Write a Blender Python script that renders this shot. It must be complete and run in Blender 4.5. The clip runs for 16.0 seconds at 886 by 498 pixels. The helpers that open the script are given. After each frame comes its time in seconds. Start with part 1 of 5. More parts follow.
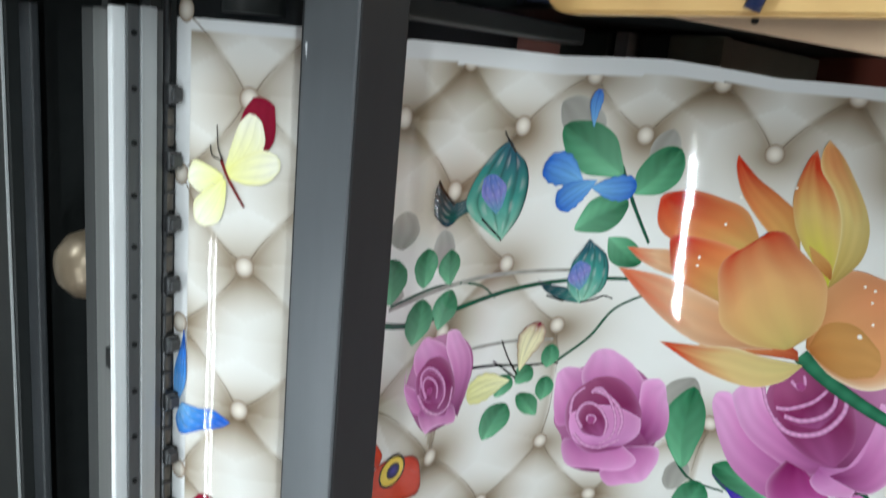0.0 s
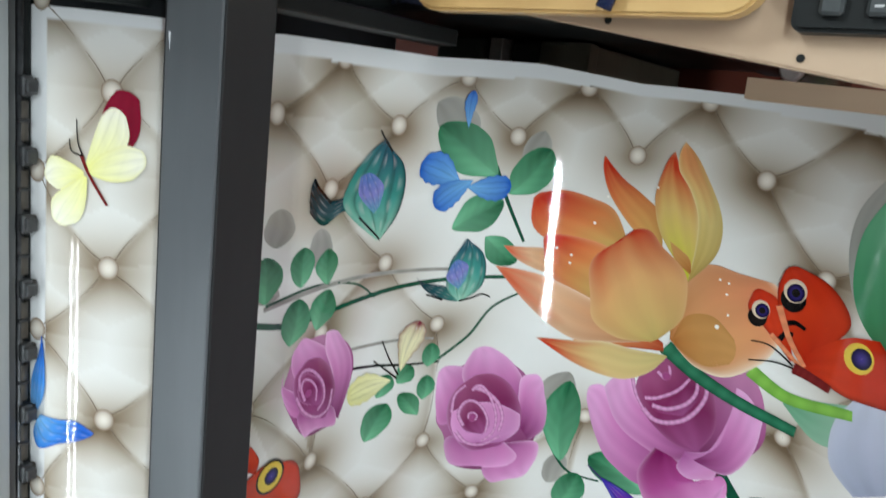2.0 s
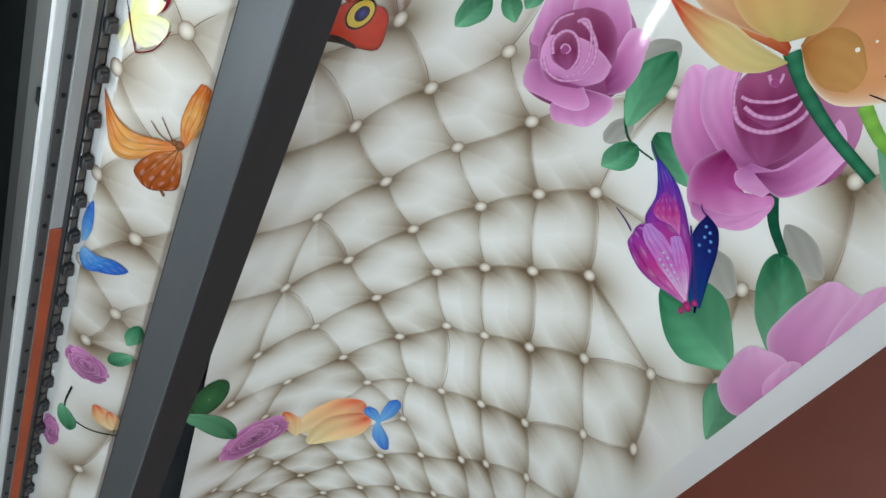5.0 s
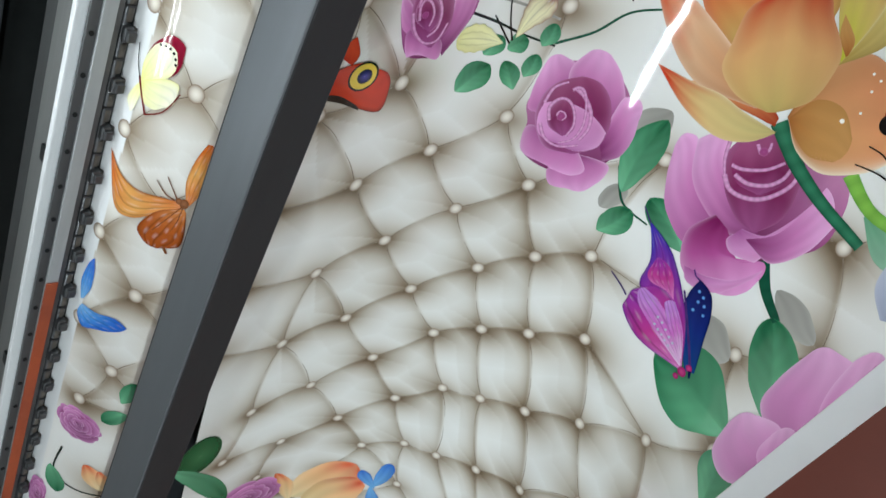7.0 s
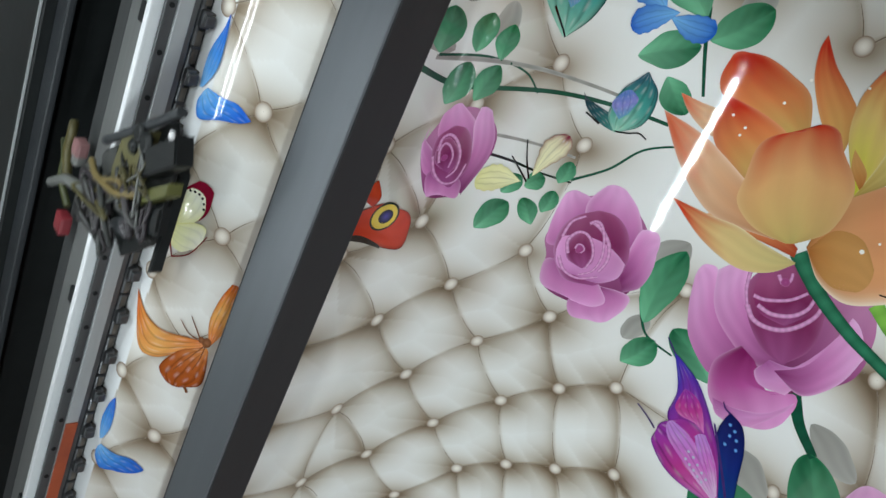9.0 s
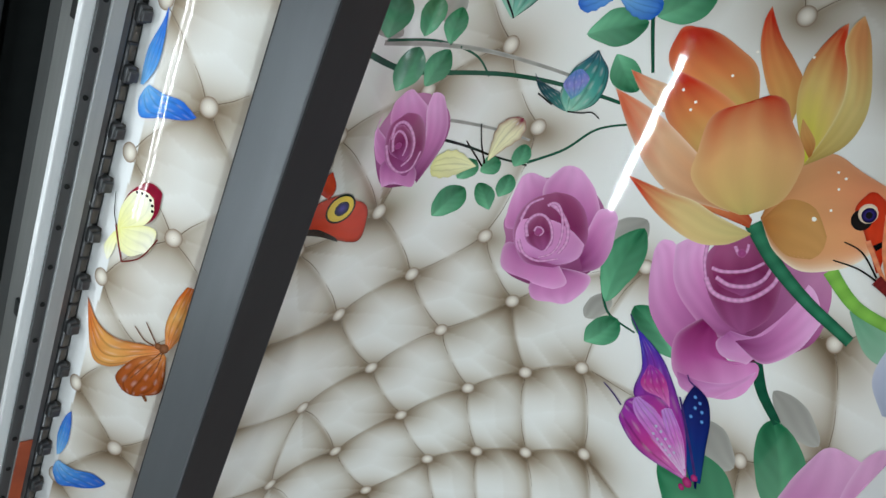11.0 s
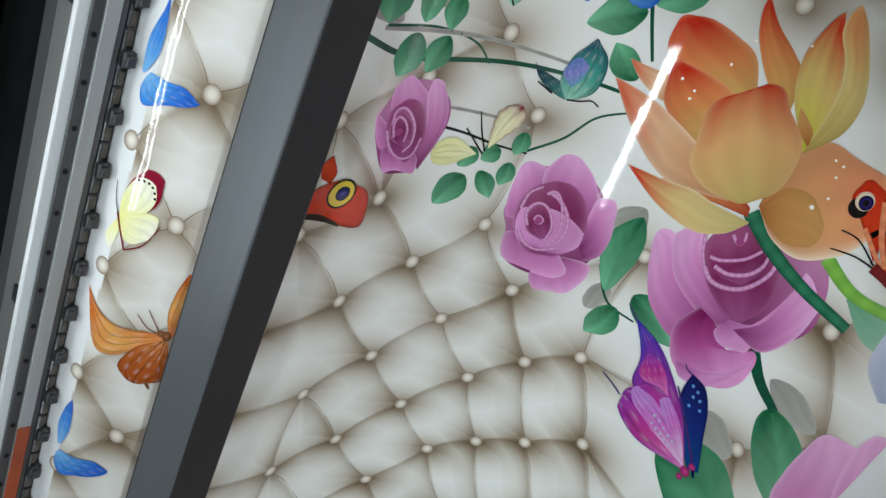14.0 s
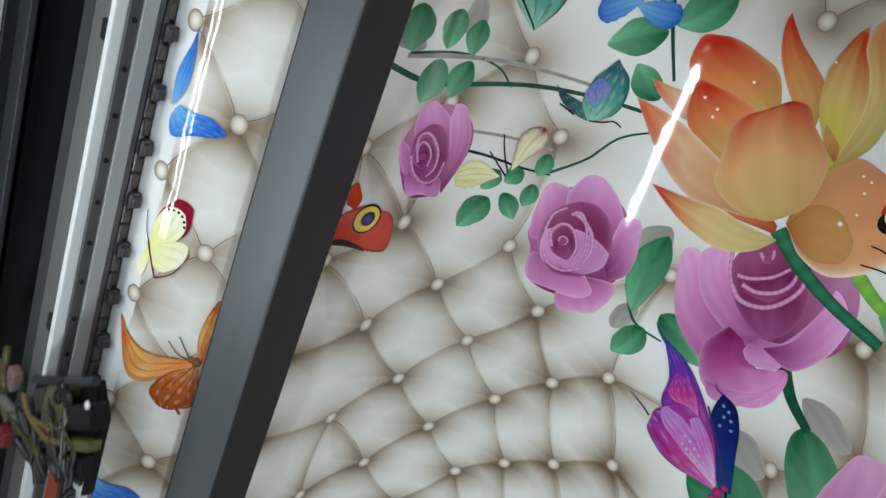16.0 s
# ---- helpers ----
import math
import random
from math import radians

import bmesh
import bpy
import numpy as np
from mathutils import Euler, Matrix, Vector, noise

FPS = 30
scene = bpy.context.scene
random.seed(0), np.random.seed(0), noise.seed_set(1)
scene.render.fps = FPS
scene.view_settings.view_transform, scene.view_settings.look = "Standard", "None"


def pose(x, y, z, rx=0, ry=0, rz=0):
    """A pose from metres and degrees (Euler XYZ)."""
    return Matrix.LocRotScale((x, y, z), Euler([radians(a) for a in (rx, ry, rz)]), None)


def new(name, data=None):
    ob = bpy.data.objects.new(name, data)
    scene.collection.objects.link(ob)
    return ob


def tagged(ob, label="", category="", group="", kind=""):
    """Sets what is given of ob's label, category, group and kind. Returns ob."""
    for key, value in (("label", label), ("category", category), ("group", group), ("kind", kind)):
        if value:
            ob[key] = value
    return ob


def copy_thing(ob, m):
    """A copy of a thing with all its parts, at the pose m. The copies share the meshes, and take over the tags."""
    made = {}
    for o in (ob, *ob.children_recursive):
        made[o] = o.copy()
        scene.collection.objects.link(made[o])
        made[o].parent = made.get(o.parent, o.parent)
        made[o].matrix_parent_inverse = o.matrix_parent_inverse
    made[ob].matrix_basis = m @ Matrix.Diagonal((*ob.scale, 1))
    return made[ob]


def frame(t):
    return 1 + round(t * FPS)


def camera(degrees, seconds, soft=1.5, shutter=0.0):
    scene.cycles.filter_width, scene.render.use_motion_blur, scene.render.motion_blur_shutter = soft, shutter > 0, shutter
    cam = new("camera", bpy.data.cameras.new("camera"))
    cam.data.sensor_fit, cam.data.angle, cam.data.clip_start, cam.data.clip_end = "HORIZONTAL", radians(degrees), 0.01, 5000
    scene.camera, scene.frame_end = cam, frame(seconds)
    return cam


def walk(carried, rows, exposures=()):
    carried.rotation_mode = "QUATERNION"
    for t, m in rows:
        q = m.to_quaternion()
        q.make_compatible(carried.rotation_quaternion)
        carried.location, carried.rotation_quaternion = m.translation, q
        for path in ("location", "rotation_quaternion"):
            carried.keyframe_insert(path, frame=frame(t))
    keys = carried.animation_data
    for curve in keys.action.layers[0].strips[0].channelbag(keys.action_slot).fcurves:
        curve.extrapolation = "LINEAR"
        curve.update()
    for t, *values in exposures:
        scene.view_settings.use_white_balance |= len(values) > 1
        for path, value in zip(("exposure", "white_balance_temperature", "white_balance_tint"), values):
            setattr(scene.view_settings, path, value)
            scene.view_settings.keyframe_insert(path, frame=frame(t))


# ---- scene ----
cam = camera(61.06, 16.0, shutter=0.4)
PATH = (
    (0.0, pose(0.692, 0.125, 1.381, -7.92, 44.08, 7.23)),
    (0.5, pose(0.703, 0.146, 1.383, -4.32, 42.50, 3.67)),
    (1.0, pose(0.708, 0.136, 1.381, -3.66, 37.45, 2.57)),
    (1.5, pose(0.708, 0.126, 1.377, -4.83, 36.64, 4.64)),
    (2.0, pose(0.712, 0.109, 1.373, -6.59, 35.91, 7.64)),
    (2.5, pose(0.702, 0.089, 1.380, -9.16, 35.33, 12.07)),
    (3.0, pose(0.715, 0.074, 1.371, -11.39, 38.22, 19.44)),
    (3.5, pose(0.708, 0.044, 1.385, -14.37, 41.97, 23.45)),
    (4.0, pose(0.706, 0.024, 1.398, -15.74, 43.19, 27.97)),
    (4.2, pose(0.704, 0.017, 1.400, -15.58, 43.06, 30.31)),
    (6.3, pose(0.734, -0.001, 1.400, -12.17, 44.20, 36.16)),
    (6.5, pose(0.728, 0.003, 1.403, -10.17, 43.85, 35.79)),
    (7.0, pose(0.728, 0.004, 1.410, -8.27, 43.29, 35.40)),
    (7.5, pose(0.728, 0.014, 1.409, -4.60, 43.91, 34.63)),
    (8.0, pose(0.724, 0.023, 1.413, -2.20, 44.77, 33.22)),
    (8.5, pose(0.720, 0.023, 1.415, -1.68, 45.01, 32.89)),
    (9.0, pose(0.716, 0.022, 1.410, -0.04, 44.82, 34.13)),
    (9.2, pose(0.718, 0.025, 1.402, -2.33, 44.00, 33.39)),
    (11.3, pose(0.708, 0.006, 1.404, -3.47, 41.40, 29.83)),
    (11.5, pose(0.712, 0.002, 1.405, -3.31, 41.46, 29.95)),
    (12.0, pose(0.716, 0.003, 1.405, -3.00, 41.79, 30.14)),
    (12.5, pose(0.714, 0.001, 1.408, -3.64, 41.58, 30.06)),
    (13.0, pose(0.715, -0.001, 1.413, -3.87, 40.49, 29.52)),
    (13.5, pose(0.718, 0.000, 1.411, -3.81, 41.21, 29.88)),
    (14.0, pose(0.720, -0.000, 1.410, -3.69, 41.09, 29.89)),
    (14.5, pose(0.716, 0.001, 1.417, -3.55, 43.04, 29.10)),
    (15.0, pose(0.713, 0.004, 1.418, -3.60, 42.57, 28.86)),
    (15.5, pose(0.716, 0.007, 1.413, -3.30, 42.22, 28.81)),
    (16.0, pose(0.719, 0.007, 1.414, -3.24, 42.89, 28.47)),
)
walk(cam, PATH, exposures=((0.0, 0.30), (2.0, 0.22), (4.2, 0.16), (6.5, 0.20), (9.2, 0.08), (12.0, 0.02), (16.0, -0.05)))

# ---- light: unseen ceiling tubes, three of them added fill, and a dim bluish world ----
world = bpy.data.worlds.new("room_air")
scene.world = world
world.use_nodes = True
world.node_tree.nodes["Background"].inputs[0].default_value = (0.80, 0.90, 1.0, 1)
world.node_tree.nodes["Background"].inputs[1].default_value = 0.25

CEILING_Z = 2.95
# First lamp is placed by the film's glare; the rest are added as fill.
TUBES = ((3.12, -2.05), (1.6, 1.0), (3.3, 1.0), (-0.5, 1.7))
GLARE_LAMP = (-0.13, -0.42, 1.36)


def strip_light(x, y, z, width, length, power):
    data = bpy.data.lights.new("strip_light", "AREA")
    data.shape, data.size, data.size_y = "RECTANGLE", width, length
    data.energy, data.color = power, (0.84, 0.965, 1.0)
    lamp = new("strip_light", data)
    lamp.matrix_world = pose(x, y, z)
    return lamp


for (tx, ty), power in zip(TUBES, (104, 30, 14, 34)):
    for side in (-0.05, 0.05):
        strip_light(tx + side, ty, CEILING_Z - 0.092, 0.016, 1.25, power / 2)
# Unseen lamp, its place chosen to draw twin glare lines on the feeding film.
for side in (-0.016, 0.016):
    strip_light(GLARE_LAMP[0] + side, GLARE_LAMP[1], GLARE_LAMP[2] - 0.012, 0.006, 0.5, 0.26)

# ---- materials ----


def material(name, rough=0.5, metal=0.0, colours=((0.5, 0.5, 0.5), (0.4, 0.4, 0.4)), scale=30.0, bump=0.05,
             stretch=(1, 1, 1), attribute="", specular=0.5, spread=0.09, emission=0.0):
    m = bpy.data.materials.new(name)
    m.use_nodes = True
    t = m.node_tree
    b = t.nodes["Principled BSDF"]
    b.inputs["Metallic"].default_value = metal
    b.inputs["Specular IOR Level"].default_value = specular
    place = t.nodes.new("ShaderNodeTexCoord")
    turn = t.nodes.new("ShaderNodeMapping")
    turn.inputs["Scale"].default_value = stretch
    t.links.new(place.outputs["Object"], turn.inputs["Vector"])
    fine, coarse = t.nodes.new("ShaderNodeTexNoise"), t.nodes.new("ShaderNodeTexNoise")
    for node, s in ((fine, scale), (coarse, scale / 9)):
        node.inputs["Scale"].default_value = s
        node.inputs["Detail"].default_value = 5
        t.links.new(turn.outputs[0], node.inputs["Vector"])
    mix = t.nodes.new("ShaderNodeMix")
    mix.data_type = "RGBA"
    add = t.nodes.new("ShaderNodeMath")
    add.operation = "MULTIPLY_ADD"
    t.links.new(fine.outputs[0], add.inputs[0])
    add.inputs[1].default_value = 0.5
    t.links.new(coarse.outputs[0], add.inputs[2])
    sharp = t.nodes.new("ShaderNodeMapRange")
    sharp.inputs[1].default_value, sharp.inputs[2].default_value = 0.5, 1.0
    t.links.new(add.outputs[0], sharp.inputs[0])
    t.links.new(sharp.outputs[0], mix.inputs["Factor"])
    mix.inputs["A"].default_value = (*colours[0], 1)
    mix.inputs["B"].default_value = (*colours[1], 1)
    out = mix.outputs["Result"]
    if attribute:
        col = t.nodes.new("ShaderNodeAttribute")
        col.attribute_name = attribute
        tint = t.nodes.new("ShaderNodeMix")
        tint.data_type, tint.blend_type = "RGBA", "MULTIPLY"
        tint.inputs["Factor"].default_value = 1.0
        t.links.new(col.outputs["Color"], tint.inputs["A"])
        t.links.new(out, tint.inputs["B"])
        out = tint.outputs["Result"]
    t.links.new(out, b.inputs["Base Color"])
    if emission:
        b.inputs["Emission Color"].default_value = (0.93, 0.97, 1.0, 1)
        b.inputs["Emission Strength"].default_value = emission
    r = t.nodes.new("ShaderNodeMapRange")
    r.inputs[3].default_value, r.inputs[4].default_value = max(rough - spread, 0.02), min(rough + spread, 1)
    t.links.new(coarse.outputs[0], r.inputs[0])
    t.links.new(r.outputs[0], b.inputs["Roughness"])
    if bump:
        bp = t.nodes.new("ShaderNodeBump")
        bp.inputs["Strength"].default_value = bump
        bp.inputs["Distance"].default_value = 0.004
        t.links.new(fine.outputs[0], bp.inputs["Height"])
        t.links.new(bp.outputs[0], b.inputs["Normal"])
    return m


FILM = material("printed_film", 0.035, 0, ((1, 1, 1), (0.95, 0.95, 0.94)), 14, 0.16, attribute="ink", specular=0.5, spread=0.02)
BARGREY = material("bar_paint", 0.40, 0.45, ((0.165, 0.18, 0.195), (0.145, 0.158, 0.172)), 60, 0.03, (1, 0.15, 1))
# Same grey bar off its top; the shade is put into this near-black.
BARSHADE = material("bar_shaded_faces", 0.5, 0.0, ((0.022, 0.023, 0.025), (0.015, 0.016, 0.018)), 60, 0.04, (1, 0.15, 1))
ALU = material("brushed_aluminium", 0.4, 0.25, ((0.50, 0.52, 0.53), (0.36, 0.375, 0.38)), 80, 0.05, (1, 0.03, 1))
ALUDARK = material("worn_aluminium", 0.42, 0.8, ((0.20, 0.21, 0.215), (0.12, 0.125, 0.13)), 80, 0.06, (1, 0.05, 1))
BEAMGREY = material("anodised_beam", 0.42, 0.4, ((0.20, 0.205, 0.20), (0.13, 0.135, 0.135)), 90, 0.05, (1, 0.03, 1))
BEAMDARK = material("dark_anodised_beam", 0.5, 0.2, ((0.055, 0.058, 0.058), (0.03, 0.032, 0.033)), 90, 0.05, (1, 0.03, 1))
WHITEBAND = material("white_rail_strip", 0.35, 0.0, ((0.80, 0.82, 0.83), (0.62, 0.64, 0.65)), 60, 0.03, (1, 0.05, 1))
BLACK = material("black_plastic", 0.45, 0.0, ((0.006, 0.0075, 0.0078), (0.011, 0.013, 0.013)), 40, 0.06, specular=0.3)
DARKBOX = material("dark_grey_cover", 0.5, 0.0, ((0.030, 0.034, 0.038), (0.020, 0.023, 0.026)), 90, 0.12)
RUBBER = material("roller_rubber", 0.6, 0.0, ((0.035, 0.032, 0.03), (0.10, 0.085, 0.07)), 70, 0.1)
STEEL = material("steel_clip", 0.38, 0.75, ((0.16, 0.165, 0.17), (0.07, 0.07, 0.075)), 120, 0.05)
ORANGE_PAINT = material("orange_strip_paint", 0.45, 0.0, ((0.42, 0.085, 0.03), (0.30, 0.06, 0.025)), 50, 0.05)
FLOOR = material("red_brown_floor", 0.42, 0.0, ((0.155, 0.036, 0.022), (0.115, 0.028, 0.018)), 7, 0.05)
WALL = material("wall_paint", 0.8, 0.0, ((0.55, 0.56, 0.55), (0.48, 0.49, 0.48)), 6, 0.05)
CEIL = material("ceiling_paint", 0.85, 0.0, ((0.72, 0.73, 0.73), (0.66, 0.67, 0.67)), 5, 0.04)
TUBE = material("lit_tube", 0.4, 0.0, ((0.9, 0.9, 0.9), (0.88, 0.88, 0.88)), 10, 0, emission=8.0)
FITTING = material("tube_fitting", 0.5, 0.0, ((0.7, 0.7, 0.7), (0.62, 0.62, 0.62)), 20, 0.02)
BOARD = material("varnished_board", 0.38, 0.0, ((0.62, 0.40, 0.16), (0.48, 0.28, 0.10)), 22, 0.04)
BOARDEDGE = material("board_edge", 0.6, 0.0, ((0.22, 0.115, 0.045), (0.14, 0.07, 0.03)), 60, 0.2)
PALEWOOD = material("pale_wood", 0.55, 0.0, ((0.55, 0.40, 0.28), (0.45, 0.31, 0.205)), 26, 0.06, (0.15, 1, 1))
PAPER = material("white_paper", 0.8, 0.0, ((0.80, 0.81, 0.83), (0.72, 0.73, 0.76)), 12, 0.04)
PEN = material("blue_pen_plastic", 0.28, 0.0, ((0.018, 0.028, 0.085), (0.012, 0.02, 0.06)), 60, 0.0)
WHITEPLASTIC = material("white_plastic", 0.35, 0.0, ((0.74, 0.74, 0.74), (0.66, 0.66, 0.67)), 12, 0.02)
PINKPLASTIC = material("pink_plastic", 0.35, 0.0, ((0.36, 0.10, 0.30), (0.26, 0.07, 0.22)), 16, 0.05)
GREENPLASTIC = material("green_plastic", 0.4, 0.0, ((0.04, 0.16, 0.03), (0.03, 0.11, 0.02)), 30, 0.05)
BLUECLOTH = material("navy_cloth", 0.8, 0.0, ((0.012, 0.02, 0.06), (0.008, 0.012, 0.03)), 60, 0.3)
KEYCAP = material("black_keycap", 0.42, 0.0, ((0.040, 0.046, 0.048), (0.062, 0.068, 0.070)), 90, 0.08)
LEGEND = material("key_legend", 0.5, 0.0, ((0.6, 0.6, 0.6), (0.5, 0.5, 0.5)), 40, 0)
ROPE = material("yellow_rope", 0.7, 0.0, ((0.58, 0.40, 0.07), (0.22, 0.14, 0.03)), 190, 0.6)
CABLEGREEN = material("green_yellow_cable", 0.45, 0.0, ((0.05, 0.056, 0.014), (0.018, 0.026, 0.012)), 60, 0.1)
CABLEOLIVE = material("olive_tape", 0.5, 0.0, ((0.085, 0.07, 0.018), (0.035, 0.032, 0.012)), 60, 0.1)
CABLEBLACK = material("black_cable", 0.45, 0.0, ((0.025, 0.025, 0.022), (0.012, 0.012, 0.012)), 60, 0.1)
CABLEGREY = material("grey_cable", 0.45, 0.0, ((0.055, 0.058, 0.055), (0.025, 0.027, 0.026)), 60, 0.1)
CABLEPALE = material("pale_grey_tube", 0.45, 0.0, ((0.16, 0.165, 0.155), (0.10, 0.105, 0.10)), 60, 0.1)
CABLEPURPLE = material("dark_mauve_cable", 0.45, 0.0, ((0.042, 0.035, 0.040), (0.02, 0.018, 0.02)), 60, 0.1)
OLIVEPLASTIC = material("olive_plastic", 0.3, 0.0, ((0.14, 0.125, 0.048), (0.09, 0.085, 0.04)), 60, 0.1)
GOLDSTRAP = material("yellow_brown_strap", 0.45, 0.0, ((0.17, 0.125, 0.04), (0.11, 0.08, 0.028)), 60, 0.1)
LABELGREEN = material("yellow_green_label", 0.4, 0.0, ((0.12, 0.125, 0.035), (0.08, 0.085, 0.025)), 60, 0.05)
PINKPLUG = material("pink_plug", 0.4, 0.0, ((0.24, 0.12, 0.12), (0.17, 0.085, 0.085)), 60, 0.05)
GREENGREY = material("grey_green_plastic", 0.5, 0.0, ((0.045, 0.055, 0.048), (0.03, 0.036, 0.032)), 30, 0.05)
OLIVECARD = material("olive_card", 0.8, 0.0, ((0.17, 0.165, 0.12), (0.12, 0.115, 0.085)), 30, 0.1)
WALLBOARD = material("pale_grey_board", 0.7, 0.0, ((0.34, 0.34, 0.33), (0.25, 0.25, 0.245)), 30, 0.05)
REDPLASTIC = material("red_plug", 0.4, 0.0, ((0.22, 0.022, 0.03), (0.14, 0.014, 0.02)), 60, 0.05)
BRASS = material("brass_knob", 0.35, 0.4, ((0.24, 0.19, 0.13), (0.15, 0.11, 0.075)), 40, 0.1)
BOTTLEGLASS = material("dark_green_bottle", 0.15, 0.0, ((0.03, 0.045, 0.025), (0.02, 0.03, 0.018)), 20, 0.0)
CLEARPLASTIC = material("cloudy_plastic", 0.2, 0.0, ((0.42, 0.50, 0.52), (0.30, 0.38, 0.40)), 30, 0.05)

# ---- mesh helpers ----


def part(name, bm, mat, parent=None, label=""):
    me = bpy.data.meshes.new(name)
    bm.normal_update()
    bm.to_mesh(me)
    bm.free()
    me.materials.append(mat)
    ob = new(name, me)
    ob.parent = parent
    if label:
        ob["label"] = label
    return ob


def empty(name, at, label, category, group="", kind=""):
    ob = new(name)
    ob.location = at
    bpy.context.view_layer.update()
    return tagged(ob, label, category, group, kind)


def box(lo, hi, bevel=0.0, segments=2, bm=None):
    bm = bm or bmesh.new()
    lo, hi = Vector(lo), Vector(hi)
    made = bmesh.ops.create_cube(bm, size=1.0, matrix=Matrix.LocRotScale((lo + hi) / 2, None, hi - lo))
    if bevel:
        edges = list({e for v in made["verts"] for e in v.link_edges})
        bmesh.ops.bevel(bm, geom=edges, offset=bevel, segments=segments, profile=0.6, affect="EDGES")
    return bm


def rod(a, b, r, sides=12, bm=None, r2=None):
    bm = bm or bmesh.new()
    a, b = Vector(a), Vector(b)
    turn = (b - a).to_track_quat("Z", "Y").to_matrix().to_4x4()
    bmesh.ops.create_cone(bm, cap_ends=True, segments=sides, radius1=r, radius2=r if r2 is None else r2,
                          depth=(b - a).length, matrix=Matrix.Translation((a + b) / 2) @ turn)
    for f in bm.faces:
        f.smooth = len(f.verts) == 4
    return bm


def tube(points, r, sides=8, bm=None):
    """A bent round cable through the points."""
    bm = bm or bmesh.new()
    pts = [Vector(p) for p in points]
    fine = []
    for i in range(len(pts) - 1):
        p0, p1, p2, p3 = pts[max(i - 1, 0)], pts[i], pts[i + 1], pts[min(i + 2, len(pts) - 1)]
        for k in range(6):
            t = k / 6
            fine.append(0.5 * ((2 * p1) + (p2 - p0) * t + (2 * p0 - 5 * p1 + 4 * p2 - p3) * t * t + (3 * p1 - p0 - 3 * p2 + p3) * t ** 3))
    fine.append(pts[-1])
    rings = []
    for i, p in enumerate(fine):
        d = (fine[min(i + 1, len(fine) - 1)] - fine[max(i - 1, 0)]).normalized()
        a = d.orthogonal().normalized()
        if abs(d.z) < 0.95:
            a = d.cross(Vector((0, 0, 1))).normalized()
        c = d.cross(a)
        rings.append([bm.verts.new(p + r * (math.cos(x) * a + math.sin(x) * c)) for x in (2 * math.pi * k / sides for k in range(sides))])
    for q, w in zip(rings, rings[1:]):
        for k in range(sides):
            bm.faces.new((q[k], q[(k + 1) % sides], w[(k + 1) % sides], w[k])).smooth = True
    bm.faces.new(rings[0][::-1])
    bm.faces.new(rings[-1])
    return bm


def prism(outline, z0, z1, bevel=0.0):
    """A plate with the given outline in plan."""
    bm = bmesh.new()
    low = [bm.verts.new((x, y, z0)) for x, y in outline]
    face = bm.faces.new(low)
    if face.normal.z > 0:
        face.normal_flip()
    top = bmesh.ops.extrude_face_region(bm, geom=[face])["geom"]
    bmesh.ops.translate(bm, vec=(0, 0, z1 - z0), verts=[g for g in top if isinstance(g, bmesh.types.BMVert)])
    bmesh.ops.recalc_face_normals(bm, faces=bm.faces)
    if bevel:
        rim = [e for e in bm.edges if all(abs(v.co.z - z1) < 1e-6 for v in e.verts)]
        bmesh.ops.bevel(bm, geom=rim, offset=bevel, segments=2, affect="EDGES")
    return bm


def rounded(x0, y0, x1, y1, r, n=6):
    pts = []
    for cx, cy, a0 in ((x1 - r, y1 - r, 0), (x0 + r, y1 - r, 90), (x0 + r, y0 + r, 180), (x1 - r, y0 + r, 270)):
        pts += [(cx + r * math.cos(radians(a0 + 90 * k / n)), cy + r * math.sin(radians(a0 + 90 * k / n))) for k in range(n + 1)]
    return pts


def lathe(profile, at, sides=20, bm=None):
    bm = bm or bmesh.new()
    rings = [[bm.verts.new((at[0] + r * math.cos(2 * math.pi * k / sides), at[1] + r * math.sin(2 * math.pi * k / sides), at[2] + z))
              for k in range(sides)] for r, z in profile]
    for q, w in zip(rings, rings[1:]):
        for k in range(sides):
            bm.faces.new((q[k], q[(k + 1) % sides], w[(k + 1) % sides], w[k])).smooth = True
    bm.faces.new(rings[0][::-1])
    bm.faces.new(rings[-1])
    return bm


# ---- the room ----
X0, X1, Y0, Y1 = -1.7, 5.2, -5.2, 2.6
tagged(part("floor", box((X0, Y0, -0.1), (X1, Y1, 0)), FLOOR), "red-brown painted concrete floor, slightly worn", "floor", kind="structure")
tagged(part("ceiling", box((X0, Y0, CEILING_Z), (X1, Y1, CEILING_Z + 0.1)), CEIL), "plain white painted ceiling", "ceiling", kind="structure")
for wname, lo, hi in (("wall_west", (X0 - 0.15, Y0, 0), (X0, Y1, CEILING_Z)), ("wall_east", (X1, Y0, 0), (X1 + 0.15, Y1, CEILING_Z)),
                      ("wall_south", (X0, Y0 - 0.15, 0), (X1, Y0, CEILING_Z)), ("wall_north", (X0, Y1, 0), (X1, Y1 + 0.15, CEILING_Z))):
    tagged(part(wname, box(lo, hi), WALL), "plain grey-white painted wall", "wall", kind="structure")

for tx, ty in TUBES:
    lamp = empty("ceiling_lamp", (tx, ty, CEILING_Z), "unseen white twin fluorescent tube lamp on the ceiling, for glare and fill", "lamp", "ceiling lamps")
    part("fitting", box((-0.07, -0.64, -0.05), (0.07, 0.64, 0), 0.006), FITTING, lamp)
    for side in (-0.05, 0.05):
        part("tube", rod((side, -0.6, -0.075), (side, 0.6, -0.075), 0.013), TUBE, lamp, "glowing white tube")

# ---- the printer ----
YA, YB = -2.3, 0.24
printer = empty("printer", (0, 0, 0), "dark wide-format printer body on a stand", "printer")
AX_Z, AX_X, AP_R = 0.727, -0.18, 0.25


